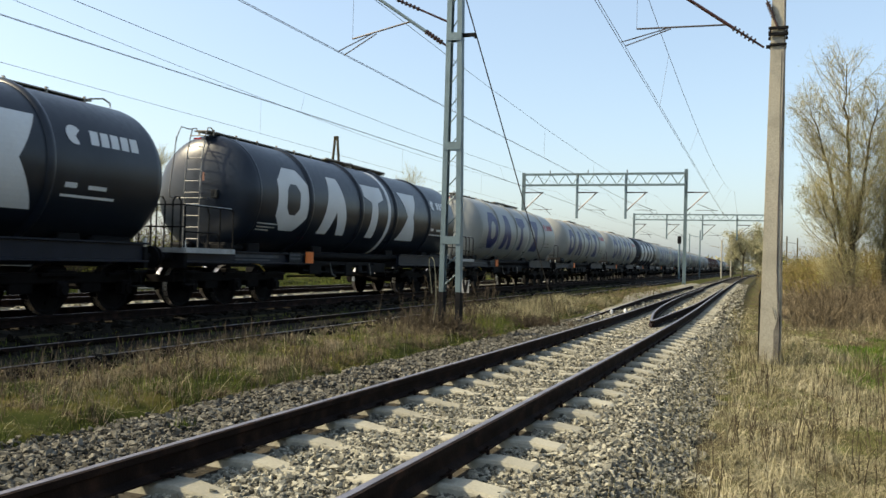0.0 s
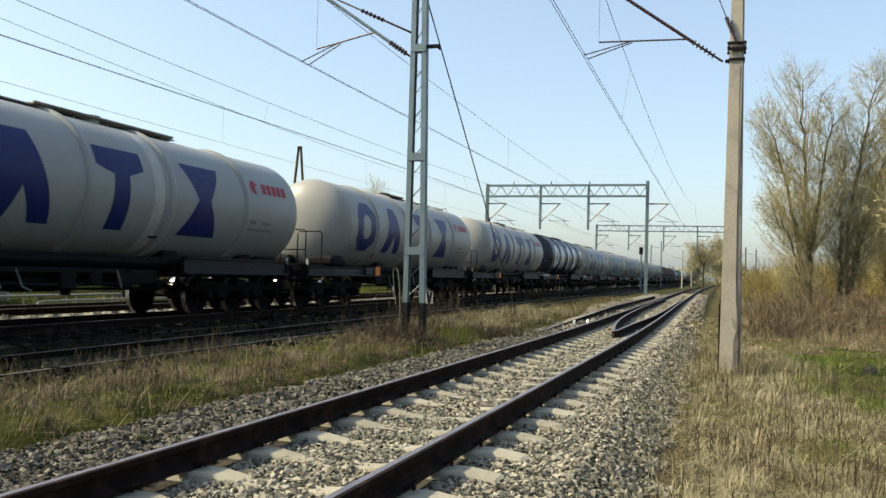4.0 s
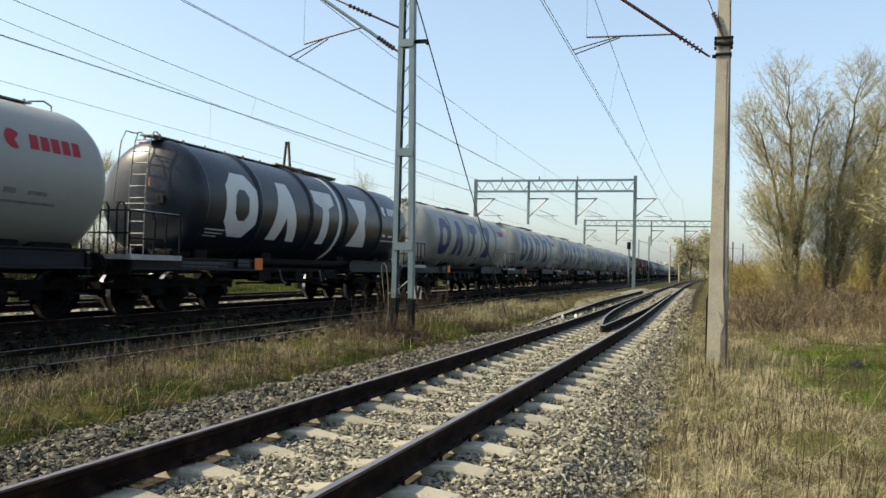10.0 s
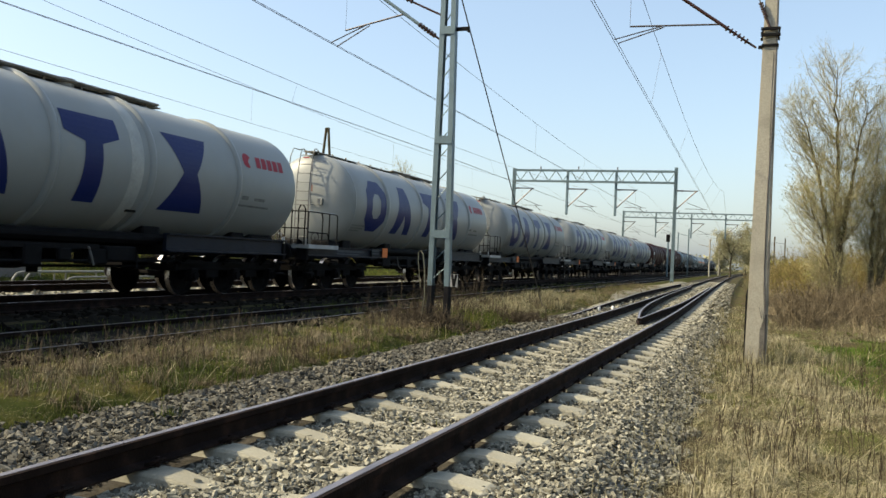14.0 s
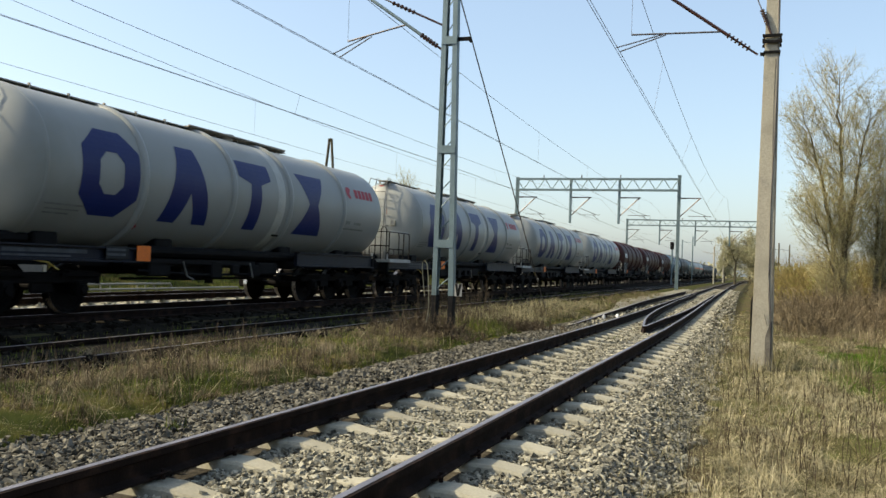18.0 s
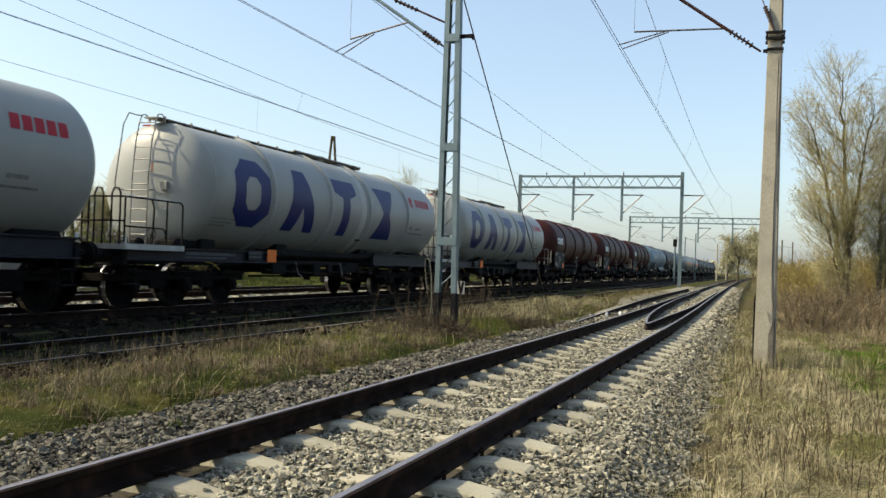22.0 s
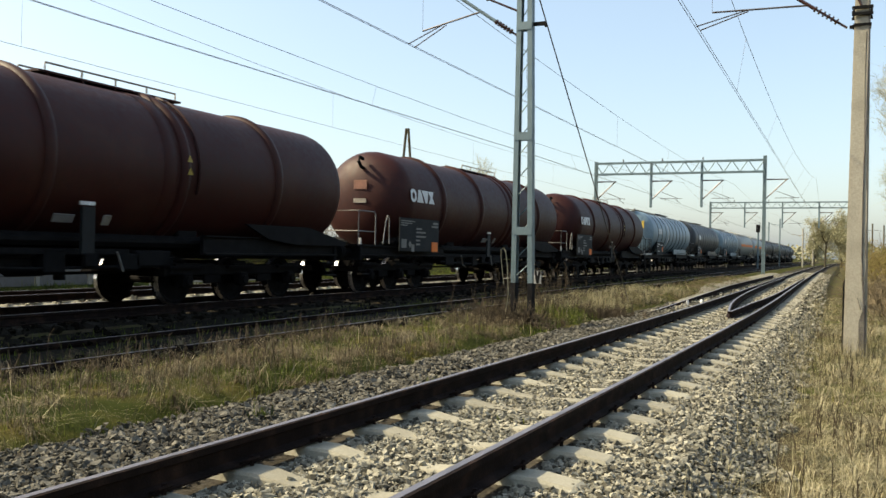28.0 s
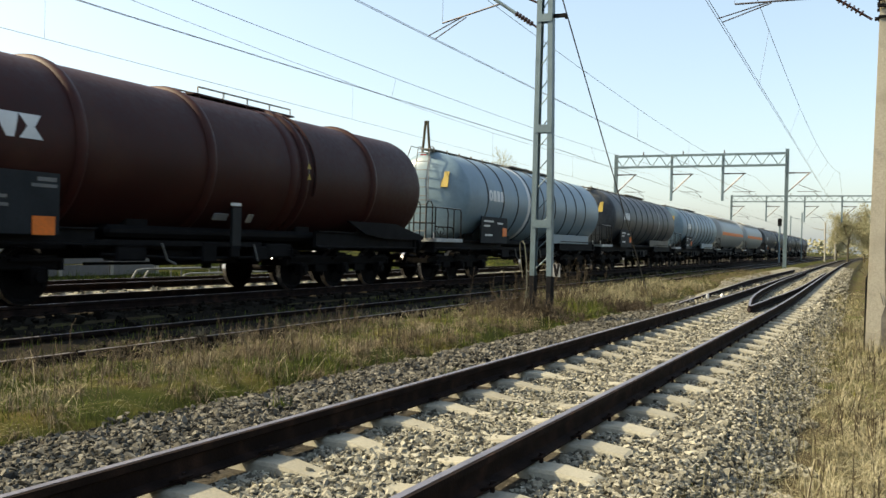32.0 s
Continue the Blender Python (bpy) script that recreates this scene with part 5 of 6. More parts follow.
def tree(name, label, base, height, seed, leaves=0, leaf_mat="bud_leaf", twig_mat="twig", leaf_size=0.035, **kw):
    rng = np.random.default_rng(seed)
    t = thing(name, label, "tree")
    limbs, fine = grow(rng, base, height, **kw)
    top = max(q[1][2] for q in limbs + fine) - base[2]
    sc = height / top
    b = np.array(base)
    def fix(p):
        return b + (np.asarray(p) - b) * sc
    for nm, seg, mat, sides in (("trunk", limbs, "bark", 6), ("crown", fine, twig_mat, 3)):
        if seg:
            prisms(nm, fix([s[0] for s in seg]), fix([s[1] for s in seg]), [s[2] * sc for s in seg], [s[3] * sc for s in seg], mat, t, sides)
    if leaves:
        ends = fix([s[1] for s in fine])
        pick = ends[rng.integers(0, len(ends), leaves)] + rng.normal(size=(leaves, 3)) * 0.12
        leaf_cloud("foliage", pick + rng.normal(size=(leaves, 3)) * leaf_size * 2, leaf_size, leaf_mat, rng, t)
    return t


def leaf_cloud(name, pts, size, mat, rng, parent=None):
    n = len(pts)
    a = rng.normal(size=(n, 3))
    a /= np.linalg.norm(a, axis=1)[:, None]
    b = np.cross(a, rng.normal(size=(n, 3)))
    b /= np.linalg.norm(b, axis=1)[:, None]
    s = size * rng.uniform(0.6, 1.4, (n, 1))
    V = np.stack([pts - a * s, pts + b * s * 0.5, pts + a * s, pts - b * s * 0.5], 1).reshape(-1, 3)
    return raw(name, V, np.arange(4 * n).reshape(-1, 4), mat, parent)


def gz(x, y):
    return float(ground_z(np.array(x), 0)) - 0.1


def oval_tree(label, base, stems, seed, branches=115, r0=0.13, twig_mat="twig", buds=3500):
    """A leafless tree of rising stems; each stem fills an upright oval crown. stems: (lean x, lean y, height, crown radius, crown foot)."""
    rng = np.random.default_rng(seed)
    t = thing("bare_tree", label, "tree")
    wood, mid, fine = [], [], []
    base = np.array(base, float)

    def line(p, q, bend, n, ra, rb, out):
        """A bent limb from p to q; returns its points."""
        pts = []
        for k in range(n + 1):
            f = k / n
            c = p * (1 - f) ** 2 + bend * 2 * f * (1 - f) + q * f * f
            pts.append(c + rng.normal(0, 0.012, 3) * min(np.linalg.norm(q - p), 4.0) * (0 < k < n))
        for k in range(n):
            out.append((pts[k], pts[k + 1], ra + (rb - ra) * k / n, ra + (rb - ra) * (k + 1) / n))
        return pts

    for lx, ly, H, R, foot in stems:
        top = base + np.array([lx, ly, H * 0.88])
        mids = base + np.array([lx * 0.25, ly * 0.25, H * 0.5]) + np.append(rng.normal(0, 0.15, 2), 0)
        st = line(base + np.append(rng.normal(0, 0.1, 2), 0), top, mids, 16, r0 * H / 11, 0.012, wood)
        zc, hz = (H + foot) / 2 - 0.2, (H - foot) / 2 - 0.2
        for _ in range(branches):
            s, w = rng.uniform(-1, 1), rng.uniform(0, 6.28)
            q = R * rng.uniform(0.6, 1.08) * (math.sqrt(max(1 - abs(s) ** 3.2, 0)) if s > 0 else 1 - 0.5 * s * s)
            z = zc + s * hz
            near = min(st, key=lambda c: abs(c[2] - base[2] - z))
            low = z - q * rng.uniform(0.8, 1.9)
            p = min(st[2:], key=lambda c: abs(c[2] - base[2] - low))
            e = np.array([near[0] + q * math.cos(w), near[1] + q * math.sin(w), base[2] + z])
            L = np.linalg.norm(e - p)
            bend = p + (e - p) * 0.45 + np.array([*(e - p)[:2] * 0.16, -0.02 * L])
            ra = min(0.006 + 0.004 * L, 0.026)
            lim = line(p, e, bend, 6, ra, 0.006, mid)
            for k in range(2, 7):
                for _ in range(3):
                    d = (lim[k] - lim[k - 1]) / (np.linalg.norm(lim[k] - lim[k - 1]) + 1e-6) + rng.normal(0, 0.7, 3)
                    d /= np.linalg.norm(d)
                    a = lim[k - 1] + (lim[k] - lim[k - 1]) * rng.uniform()
                    b = a + d * rng.uniform(0.35, 0.95) * (0.6 + 0.1 * L)
                    fine.append((a, b, 0.005, 0.003))
                    for _ in range(3):
                        d2 = d + rng.normal(0, 0.6, 3)
                        d2 /= np.linalg.norm(d2)
                        s = a + (b - a) * rng.uniform(0.25, 1.0)
                        fine.append((s, s + d2 * rng.uniform(0.2, 0.55), 0.004, 0.002))
    for nm, seg, mt, sides in (("trunk", wood, "bark", 7), ("bough", mid, "bough", 4), ("crown", fine, twig_mat, 3)):
        prisms(nm, [q[0] for q in seg], [q[1] for q in seg], [q[2] for q in seg], [q[3] for q in seg], mt, t, sides, nm == "crown")
    ends = np.array([q[1] for q in fine])
    leaf_cloud("foliage", ends[rng.integers(0, len(ends), buds)] + rng.normal(size=(buds, 3)) * 0.06, 0.03, "bud_leaf", rng, t)
    return t


FINE = "tall leafless multi-stemmed tree with fine pale twigs"
oval_tree(FINE, (3.55, 40.0, gz(3.5, 40)), ((-0.3, 0, 12.0, 1.85, 3.6), (-1.7, 0.3, 10.2, 1.1, 3.4), (0.9, -0.2, 10.2, 1.2, 3.8), (-1.5, -0.4, 6.0, 1.1, 1.2)), 20, r0=0.15)
oval_tree(FINE, (5.0, 41.0, gz(5, 41)), ((1.3, 0.2, 12.0, 1.5, 4.2), (0.1, 0.3, 8.8, 1.1, 3.0), (2.7, -0.2, 11.0, 1.3, 4.0), (1.1, -0.5, 6.8, 1.2, 2.0)), 21, r0=0.14)
oval_tree(FINE, (7.4, 44.0, gz(7, 44)), ((0.5, 0.2, 12.2, 1.7, 3.2), (1.7, 0.3, 10.0, 1.3, 3.0), (-0.5, -0.3, 8.0, 1.1, 2.4)), 22)
oval_tree(FINE, (10.6, 45.0, gz(10, 45)), ((-0.4, 0.2, 11.9, 1.8, 3.2), (1.5, 0.3, 10.8, 1.5, 3.0)), 23)
tree("crooked_tree", "crooked dark tree with tufts of yellow-green buds", (8.7, 37, gz(8.7, 37)), 8.4, 41, leaves=700, r0=0.2, lean=(0.25, 0), levels=4, split=(2, 4), spread=0.8, up=0.15, wiggle=0.25, twigs=9, twig_len=0.5)
for k, (x, y, h) in enumerate(((-30, 74, 9.2), (-31, 71, 7.5), (-32, 79, 7.2), (-33, 39.5, 6.4), (-31, 28.5, 4.8), (-30, 24, 4.2), (-26.6, 28.6, 4.0), (-27, 31.0, 3.6))):
    tree("bare_tree", "small leafless tree on the bank behind the train", (x, y, 1.1), h, 60 + k, r0=0.1, twig_mat="twig", levels=4, split=(2, 4), spread=0.6, up=0.25, twigs=6, twig_len=0.6)


def thicket(name, label, spots, seed, mat, stems, h, leaves=0, leaf_mat="bud_leaf", twig=0.55):
    rng = np.random.default_rng(seed)
    t = thing(name, label, "bush")
    P0, P1, R0, R1 = [], [], [], []
    for (x, y, s) in spots:
        for _ in range(int(stems * s)):
            a, b = rng.normal(0, 0.55 * s, 2)
            p = np.array([x + a, y + b, gz(x + a, y + b)])
            d = np.array([a * 0.4 / s + rng.normal(0, 0.4), b * 0.2 / s + rng.normal(0, 0.4), 1.0])
            d /= np.linalg.norm(d)
            L = h * s * rng.uniform(0.45, 1.05)
            q = p
            n = 4
            for k in range(n):
                e = q + d * L / n
                P0.append(q), P1.append(e), R0.append(0.016 - 0.0016 * k), R1.append(0.016 - 0.0016 * (k + 1))
                for _ in range(4 if k else 2):
                    dd = d * 0.4 + rng.normal(0, 0.65, 3)
                    dd /= np.linalg.norm(dd)
                    P0.append(e), P1.append(e + dd * twig * rng.uniform(0.4, 1.2)), R0.append(0.0075), R1.append(0.003)
                q = e
                d = d + rng.normal(0, 0.16, 3)
                d /= np.linalg.norm(d)
    P0, P1, R0, R1 = (np.array(q) for q in (P0, P1, R0, R1))
    k = R0 > 0.009
    prisms("undergrowth", P0[k], P1[k], R0[k], R1[k], mat, t)
    prisms("brushwood", P0[~k], P1[~k], R0[~k], R1[~k], mat, t, pointed=True)
    if leaves:
        E = np.array(P1)
        leaf_cloud("foliage", E[rng.integers(0, len(E), leaves)] + rng.normal(size=(leaves, 3)) * 0.1, 0.045, leaf_mat, rng, t)


rng = np.random.default_rng(5)
for k in range(7):
    y = 47 + 5.5 * k
    thicket("thicket", "dense leafless ochre shrubs beside the railway", [(2.3 + rng.uniform(0, 1.4) + 1.7 * j, y + rng.uniform(-2.6, 2.6), min(0.55 + 0.2 * j, 1.1) + rng.uniform(0, 0.7)) for j in range(6)], 80 + k, "bush", 76, 2.6, leaves=1500)
thicket("bramble", "tangled reddish-brown brambles and dead weeds below the trees", [(rng.uniform(1.6, 11), rng.uniform(29, 46), rng.uniform(0.6, 1.3)) for k in range(30)], 97, "brown_weed", 70, 1.35, twig=0.4)
thicket("thicket", "distant yellowish shrubs along the railway", [(2.0 + rng.uniform(0, 6), 84 + 6 * k, rng.uniform(1.2, 1.7)) for k in range(12)], 95, "bush", 60, 2.6)
thicket("thicket", "dry brown shrubs on the bank behind the train", [(-27 + rng.uniform(-3, 2), 14 + 3.2 * k, rng.uniform(0.9, 1.5)) for k in range(20)], 96, "weed", 60, 2.2, leaves=3000)
for k, (x, y, h) in enumerate(((-2.9, 162, 10.4), (-0.4, 168, 9.4), (1.6, 160, 7.5), (-5.5, 190, 6.5))):
    tree("far_tree", "distant tree with pale yellow-green spring foliage", (x, y, -0.3), h, 110 + k, leaves=9000, leaf_mat="far_leaf", leaf_size=0.1, r0=0.25, levels=4, split=(2, 4), spread=0.65, up=0.2, twigs=8, twig_len=0.8)


def tree_belt(name, label, spots, seed, mat):
    """A belt of woods: the far one on the horizon, and an unseen one."""
    r = np.random.default_rng(seed)
    pts = []
    for x, y, w, h in spots:
        n = int(60 * w * h / 20)
        u = r.uniform(-1, 1, (n, 3))
        u = u[(u ** 2).sum(1) < 1]
        pts.append(np.stack([x + u[:, 0] * w / 2, y + u[:, 1] * w / 3, h * 0.5 + u[:, 2] * h * 0.5], -1))
    tagged(leaf_cloud(name, np.concatenate(pts), 0.9, mat, r), label, "woods", kind="stuff")


r = np.random.default_rng(9)
tree_belt("far_woods", "far brownish woods along the horizon", [(x, 420 + r.uniform(-40, 40), r.uniform(14, 26), r.uniform(5, 9)) for x in np.arange(-420, 260, 11)], 7, "far_leaf")

# Added out of view, to block low sky light and darken the tanks' reflections.
tree_belt("roadside_woods", "unseen brownish belt of woods, added beside and behind the camera to darken reflections", [(18 + r.uniform(-2, 3), y, 7.0, r.uniform(6, 9)) for y in np.arange(-75, 36, 2.5)], 12, "bush")
thicket("bush", "yellow-green budding bushes on the bank behind the train", [(-25.5 + rng.uniform(-1, 1), 25 + 1.3 * k, rng.uniform(0.7, 1.1)) for k in range(9)], 98, "weed", 50, 1.6, leaves=9000)

# ---- grass ----
def blades(name, label, x, y, h, w, mat, seed, lean=0.5, bent=False):
    """Grass blades: straight pointed ones, or bent ones with a knee."""
    r = np.random.default_rng(seed)
    n = len(x)
    z = ground_z(x, y) - 0.02
    a = r.uniform(0, 6.28, n)
    L = np.clip(lean * np.abs(r.normal(0, 1, n)), 0.8 if lean > 2 else 0.0, 2.4) * h
    b = r.uniform(0, 6.28, n)
    wx, wy = np.cos(a) * w, np.sin(a) * w
    bx, by = np.cos(b) * L, np.sin(b) * L
    hz = np.sqrt(np.maximum(h * h - np.minimum(L, 0.985 * h) ** 2, 0.0))
    if not bent:
        V = np.stack([np.stack([x - wx * 1.3, y - wy * 1.3, z], -1), np.stack([x + wx * 1.3, y + wy * 1.3, z], -1), np.stack([x + bx, y + by, z + hz], -1)], 1).reshape(-1, 3)
        return tagged(raw(name, V, np.arange(3 * n).reshape(-1, 3), mat), label, "grass", kind="stuff")
    V = np.stack([
        np.stack([x - wx, y - wy, z], -1), np.stack([x + wx, y + wy, z], -1),
        np.stack([x + bx * 0.35 + wx * 0.8, y + by * 0.35 + wy * 0.8, z + hz * 0.6], -1), np.stack([x + bx * 0.35 - wx * 0.8, y + by * 0.35 - wy * 0.8, z + hz * 0.6], -1),
        np.stack([x + bx, y + by, z + hz], -1)], 1).reshape(-1, 3)
    o = 5 * np.arange(n)[:, None]
    F = np.concatenate([o + np.array([[0, 1, 2]]), o + np.array([[0, 2, 3]]), o + np.array([[3, 2, 4]])], 0)
    return tagged(raw(name, V, F, mat), label, "grass", kind="stuff")


def scatter(n, xr, yr, seed, clump=0.25, bias=1.0, keep=None):
    r = np.random.default_rng(seed)
    m = max(n // 10, 1)
    cx = r.uniform(*xr, m)
    cy = yr[0] + (yr[1] - yr[0]) * r.uniform(0, 1, m) ** bias
    k = r.integers(0, m, n)
    x, y = cx[k] + r.normal(0, clump, n), cy[k] + r.normal(0, clump, n)
    q = (x > xr[0]) & (x < xr[1])
    if keep is not None:
        q &= keep(x, y)
    return x[q], y[q], r


patch = lambda x, y: 0.5 + 0.25 * np.sin(2.6 * x + 1.3 * y) + 0.25 * np.sin(1.9 * y - 3.1 * x + 1) + 0.2 * np.sin(5.3 * y + 2 * x)
green_patch = lambda x, y: ((x - 4.1) / 2.9) ** 2 + ((y - 18.0) / 7.0) ** 2 < 1 + 0.3 * np.sin(3 * x + y)
tufts = lambda x, y: 0.5 + 0.25 * np.sin(2.1 * x + 1.7 * y) + 0.25 * np.sin(2.3 * y - 2.7 * x + 1) + 0.2 * np.sin(4.3 * y + 3 * x)
thick = lambda x, y: tufts(x, y) > 0.22 + 0.16 * np.sin(9.1 * x + 6.7 * y) * np.sin(7.7 * y - 8.3 * x)
x, y, r = scatter(200000, (-0.75, 9), (3.2, 42), 31, 0.3, 1.8, lambda x, y: thick(x, y) & (~green_patch(x, y) | (np.sin(7 * x + 5 * y) > 0.93)))
blades("dry_grass", "matted dry straw-coloured grass beside the track", x, y, (0.05 + 0.34 * r.uniform(0, 1, len(x)) ** 2.0) * (0.35 + 1.1 * np.clip(tufts(x, y), 0, 1)), 0.0021 + 0.00011 * y, "dry_grass", 31, 4.0)
x, y, r = scatter(110000, (-0.4, 9), (3.2, 45), 32, 0.3, 1.5, lambda x, y: green_patch(x, y) | (np.sin(1.7 * x + 0.6 * y) + np.sin(1.3 * y - x) > 0.75))
blades("green_grass", "short green spring grass patches", x, y, r.uniform(0.03, 0.14, len(x)), 0.003 + 0.00013 * y, "green_grass", 32, 1.0)
x, y, r = scatter(42000, (-8.2, -5.0), (3.0, 60), 33, 0.22, 1.1, lambda x, y: (y > 18) | (np.sin(3.1 * x + 2.2 * y) + np.sin(1.7 * y - 4 * x) > 0.1))
blades("dry_grass", "dry grass strip between the tracks", x, y, (0.05 + 0.3 * r.uniform(0, 1, len(x)) ** 2) * (0.3 + np.clip(patch(x, y), 0, 1)), 0.003 + 0.0001 * y, "brown_weed", 33, 1.4)
x, y, r = scatter(170000, (-8.2, -5.0), (3.0, 60), 34, 0.2, 1.5, lambda x, y: patch(x, y) > 0.3 + 0.55 * np.clip((y - 17) / 5, 0, 1))
blades("green_grass", "green grass strip between the tracks", x, y, (0.02 + 0.2 * r.uniform(0, 1, len(x)) ** 2) * (0.2 + 0.95 * np.clip(patch(x, y), 0, 1.2)), 0.0026 + 0.00011 * y, "green_grass", 34, 1.1)
x, y, r = scatter(60000, (0.8, 7.2), (10, 27), 41, 0.3, 1.0, green_patch)
blades("green_grass", "bright green grass patch on the bank", x, y, r.uniform(0.04, 0.13, len(x)), 0.005, "spring_grass", 41, 0.9)
x, y, r = scatter(10000, (-10.6, -6.9), (5, 60), 35, 0.3, 1.3)
blades("green_grass", "sparse grass growing through the middle track", x, y, r.uniform(0.04, 0.16, len(x)), 0.005 + 0.00012 * y, "green_grass", 35, 0.5)
x, y, r = scatter(15000, (-24, -18.8), (8, 70), 36, 0.4, 1.2)
blades("green_grass", "green grass behind the train", x, y, r.uniform(0.08, 0.3, len(x)), 0.012, "green_grass", 36, 0.5)
x, y, r = scatter(40000, (0.2, 12), (24, 62), 37, 0.6, 1.0, lambda x, y: ~green_patch(x, y))
blades("dry_weeds", "dry brown weeds at the foot of the shrubs", x, y, 0.1 + 0.7 * r.uniform(0, 1, len(x)) ** 2, 0.005, "brown_weed", 37, 1.1)
x, y, r = scatter(2600, (-7.1, -5.0), (3.5, 40), 38, 0.12, 1.5)
blades("dry_tussocks", "tussocks of long bleached grass between the tracks", x, y, r.uniform(0.1, 0.4, len(x)), 0.002 + 0.0001 * y, "dry_grass", 38, 1.8, True)
x, y, r = scatter(7000, (-0.3, 7), (3.5, 32), 39, 0.1, 1.6, lambda x, y: ~green_patch(x, y) & (tufts(x, y) > 0.6))
blades("dry_tussocks", "tussocks of long bleached grass on the bank", x, y, r.uniform(0.1, 0.42, len(x)), 0.002 + 0.00009 * y, "dry_grass", 39, 2.4, True)

x, y, r = scatter(7000, (-0.4, 3.0), (12, 21), 40, 0.16, 1.0, lambda x, y: np.hypot(x - 0.2, (y - 17.4) * 0.6) < 1.8)
blades("dry_tussocks", "tall pale dead grass round the pole's foot", x, y, r.uniform(0.15, 0.6, len(x)), 0.0028, "dry_grass", 40, 1.6, True)



def tussocks(name, label, spots, seed, mat):
    """Arching tufts: blades that rise from one root and fall outwards. spots: (x, y, height)."""
    r = np.random.default_rng(seed)
    P, F = [], []
    for x, y, h in spots:
        z = float(ground_z(np.array(x), 0)) - 0.03
        for _ in range(46):
            a, f, d = r.uniform(0, 6.28), r.uniform(0.45, 1.1) * h, r.uniform(0.25, 1.9)
            ca, sa = math.cos(a), math.sin(a)
            w = 0.0016 + 0.0001 * y
            px, py = x + r.normal(0, 0.2 * h), y + r.normal(0, 0.2 * h)
            o = len(P)
            for s, up, wd in ((0.0, 0.0, 1.0), (0.25 * d, 0.6, 1.0), (0.7 * d, 0.85 - 0.2 * d, 0.7)):
                for e in (-1, 1):
                    P.append((px + ca * s * f - sa * w * wd * e, py + sa * s * f + ca * w * wd * e, z + up * f))
            P.append((px + ca * 1.25 * d * f, py + sa * 1.25 * d * f, z + max(0.95 - 0.6 * d, 0.08) * f))
            F += [(o, o + 1, o + 3), (o, o + 3, o + 2), (o + 2, o + 3, o + 5), (o + 2, o + 5, o + 4), (o + 4, o + 5, o + 6)]
    return tagged(raw(name, np.array(P), np.array(F), mat), label, "grass", kind="stuff")


r = np.random.default_rng(49)
spots = [(r.uniform(-0.3, 6.5), 3.6 + 22 * r.uniform() ** 1.5, r.uniform(0.12, 0.34)) for _ in range(950)]
tussocks("dry_tussocks", "arching tufts of dead straw-coloured grass on the bank", [q for q in spots[:650] if not green_patch(q[0], q[1])], 49, "dry_grass")
tussocks("dry_tussocks", "pale bleached tufts of dead grass on the bank", [(a, b, h * 1.1) for a, b, h in spots[650:] if not green_patch(a, b)], 50, "straw")
x, y, r = scatter(7000, (-0.9, -0.15), (3.2, 34), 52, 0.15, 1.5)
blades("dry_grass", "dry grass creeping over the edge of the ballast", x, y, r.uniform(0.08, 0.3, len(x)), 0.002 + 0.0001 * y, "dry_grass", 52, 1.4, True)
x, y, r = scatter(38000, (-0.35, 5.5), (3.6, 15), 42, 0.2, 1.3)
blades("dry_grass", "tangled straw-coloured dead grass near the track", x, y, 0.06 + 0.25 * r.uniform(0, 1, len(x)) ** 1.6, 0.0014 + 0.00012 * y, "dry_grass", 42, 4.0, True)


def tube(pts, r0, r1):
    """Vertices and faces of a thin three-sided stem."""
    n = len(pts)
    V = [(p[0] + (r0 + (r1 - r0) * k / n) * math.cos(c), p[1] + (r0 + (r1 - r0) * k / n) * math.sin(c), p[2]) for k, p in enumerate(pts) for c in (0, 2.1, 4.2)]
    return np.array(V), np.array([(3 * k + j, 3 * k + (j + 1) % 3, 3 * k + 3 + (j + 1) % 3, 3 * k + 3 + j) for k in range(n - 1) for j in range(3)])


def stalks(name, label, spots, seed, mat="weed"):
    """Tall dry weed stalks with a few side twigs."""
    r = np.random.default_rng(seed)
    P0, P1, R0, R1 = [], [], [], []
    for x, y, h in spots:
        p = np.array([x, y, float(ground_z(np.array(x), 0)) - 0.03])
        d = np.array([r.normal(0, 0.12), r.normal(0, 0.12), 1.0])
        for k in range(4):
            q = p + d * h / 4
            P0.append(p), P1.append(q), R0.append(0.0036), R1.append(0.003)
            if k:
                for _ in range(2):
                    dd = d * 0.8 + r.normal(0, 0.4, 3)
                    P0.append(q), P1.append(q + dd * h * 0.14), R0.append(0.003), R1.append(0.0015)
            p = q
            d = d + r.normal(0, 0.06, 3)
    return tagged(prisms(name, P0, P1, R0, R1, mat), label, "weeds", kind="stuff")


r = np.random.default_rng(44)
cl = [(r.uniform(-7.6, -5.2), 5 + 24 * r.uniform() ** 1.2) for _ in range(60)]
sp = [(cl[k % 60][0] + r.normal(0, 0.2), cl[k % 60][1] + r.normal(0, 0.3), r.uniform(0.1, 0.42)) for k in range(800)]
sp += [(-6.6 + r.normal(0, 0.5), 19.5 + r.normal(0, 1.6), r.uniform(0.4, 1.0)) for _ in range(120)]
sp += [(-5.8 + r.normal(0, 0.4), 16.3 + r.normal(0, 0.7), r.uniform(0.2, 0.6)) for _ in range(45)]
stalks("weed_stalks", "dry brown weed stalks between the tracks", sp, 44)
stalks("weed_stalks", "dry weed stalks on the bank", [(r.uniform(-0.45, 5), 4 + 18 * r.uniform() ** 1.4, r.uniform(0.2, 0.6)) for _ in range(240)], 45)
cl = [(r.uniform(-0.2, 3.5), 4 + 12 * r.uniform()) for _ in range(30)]
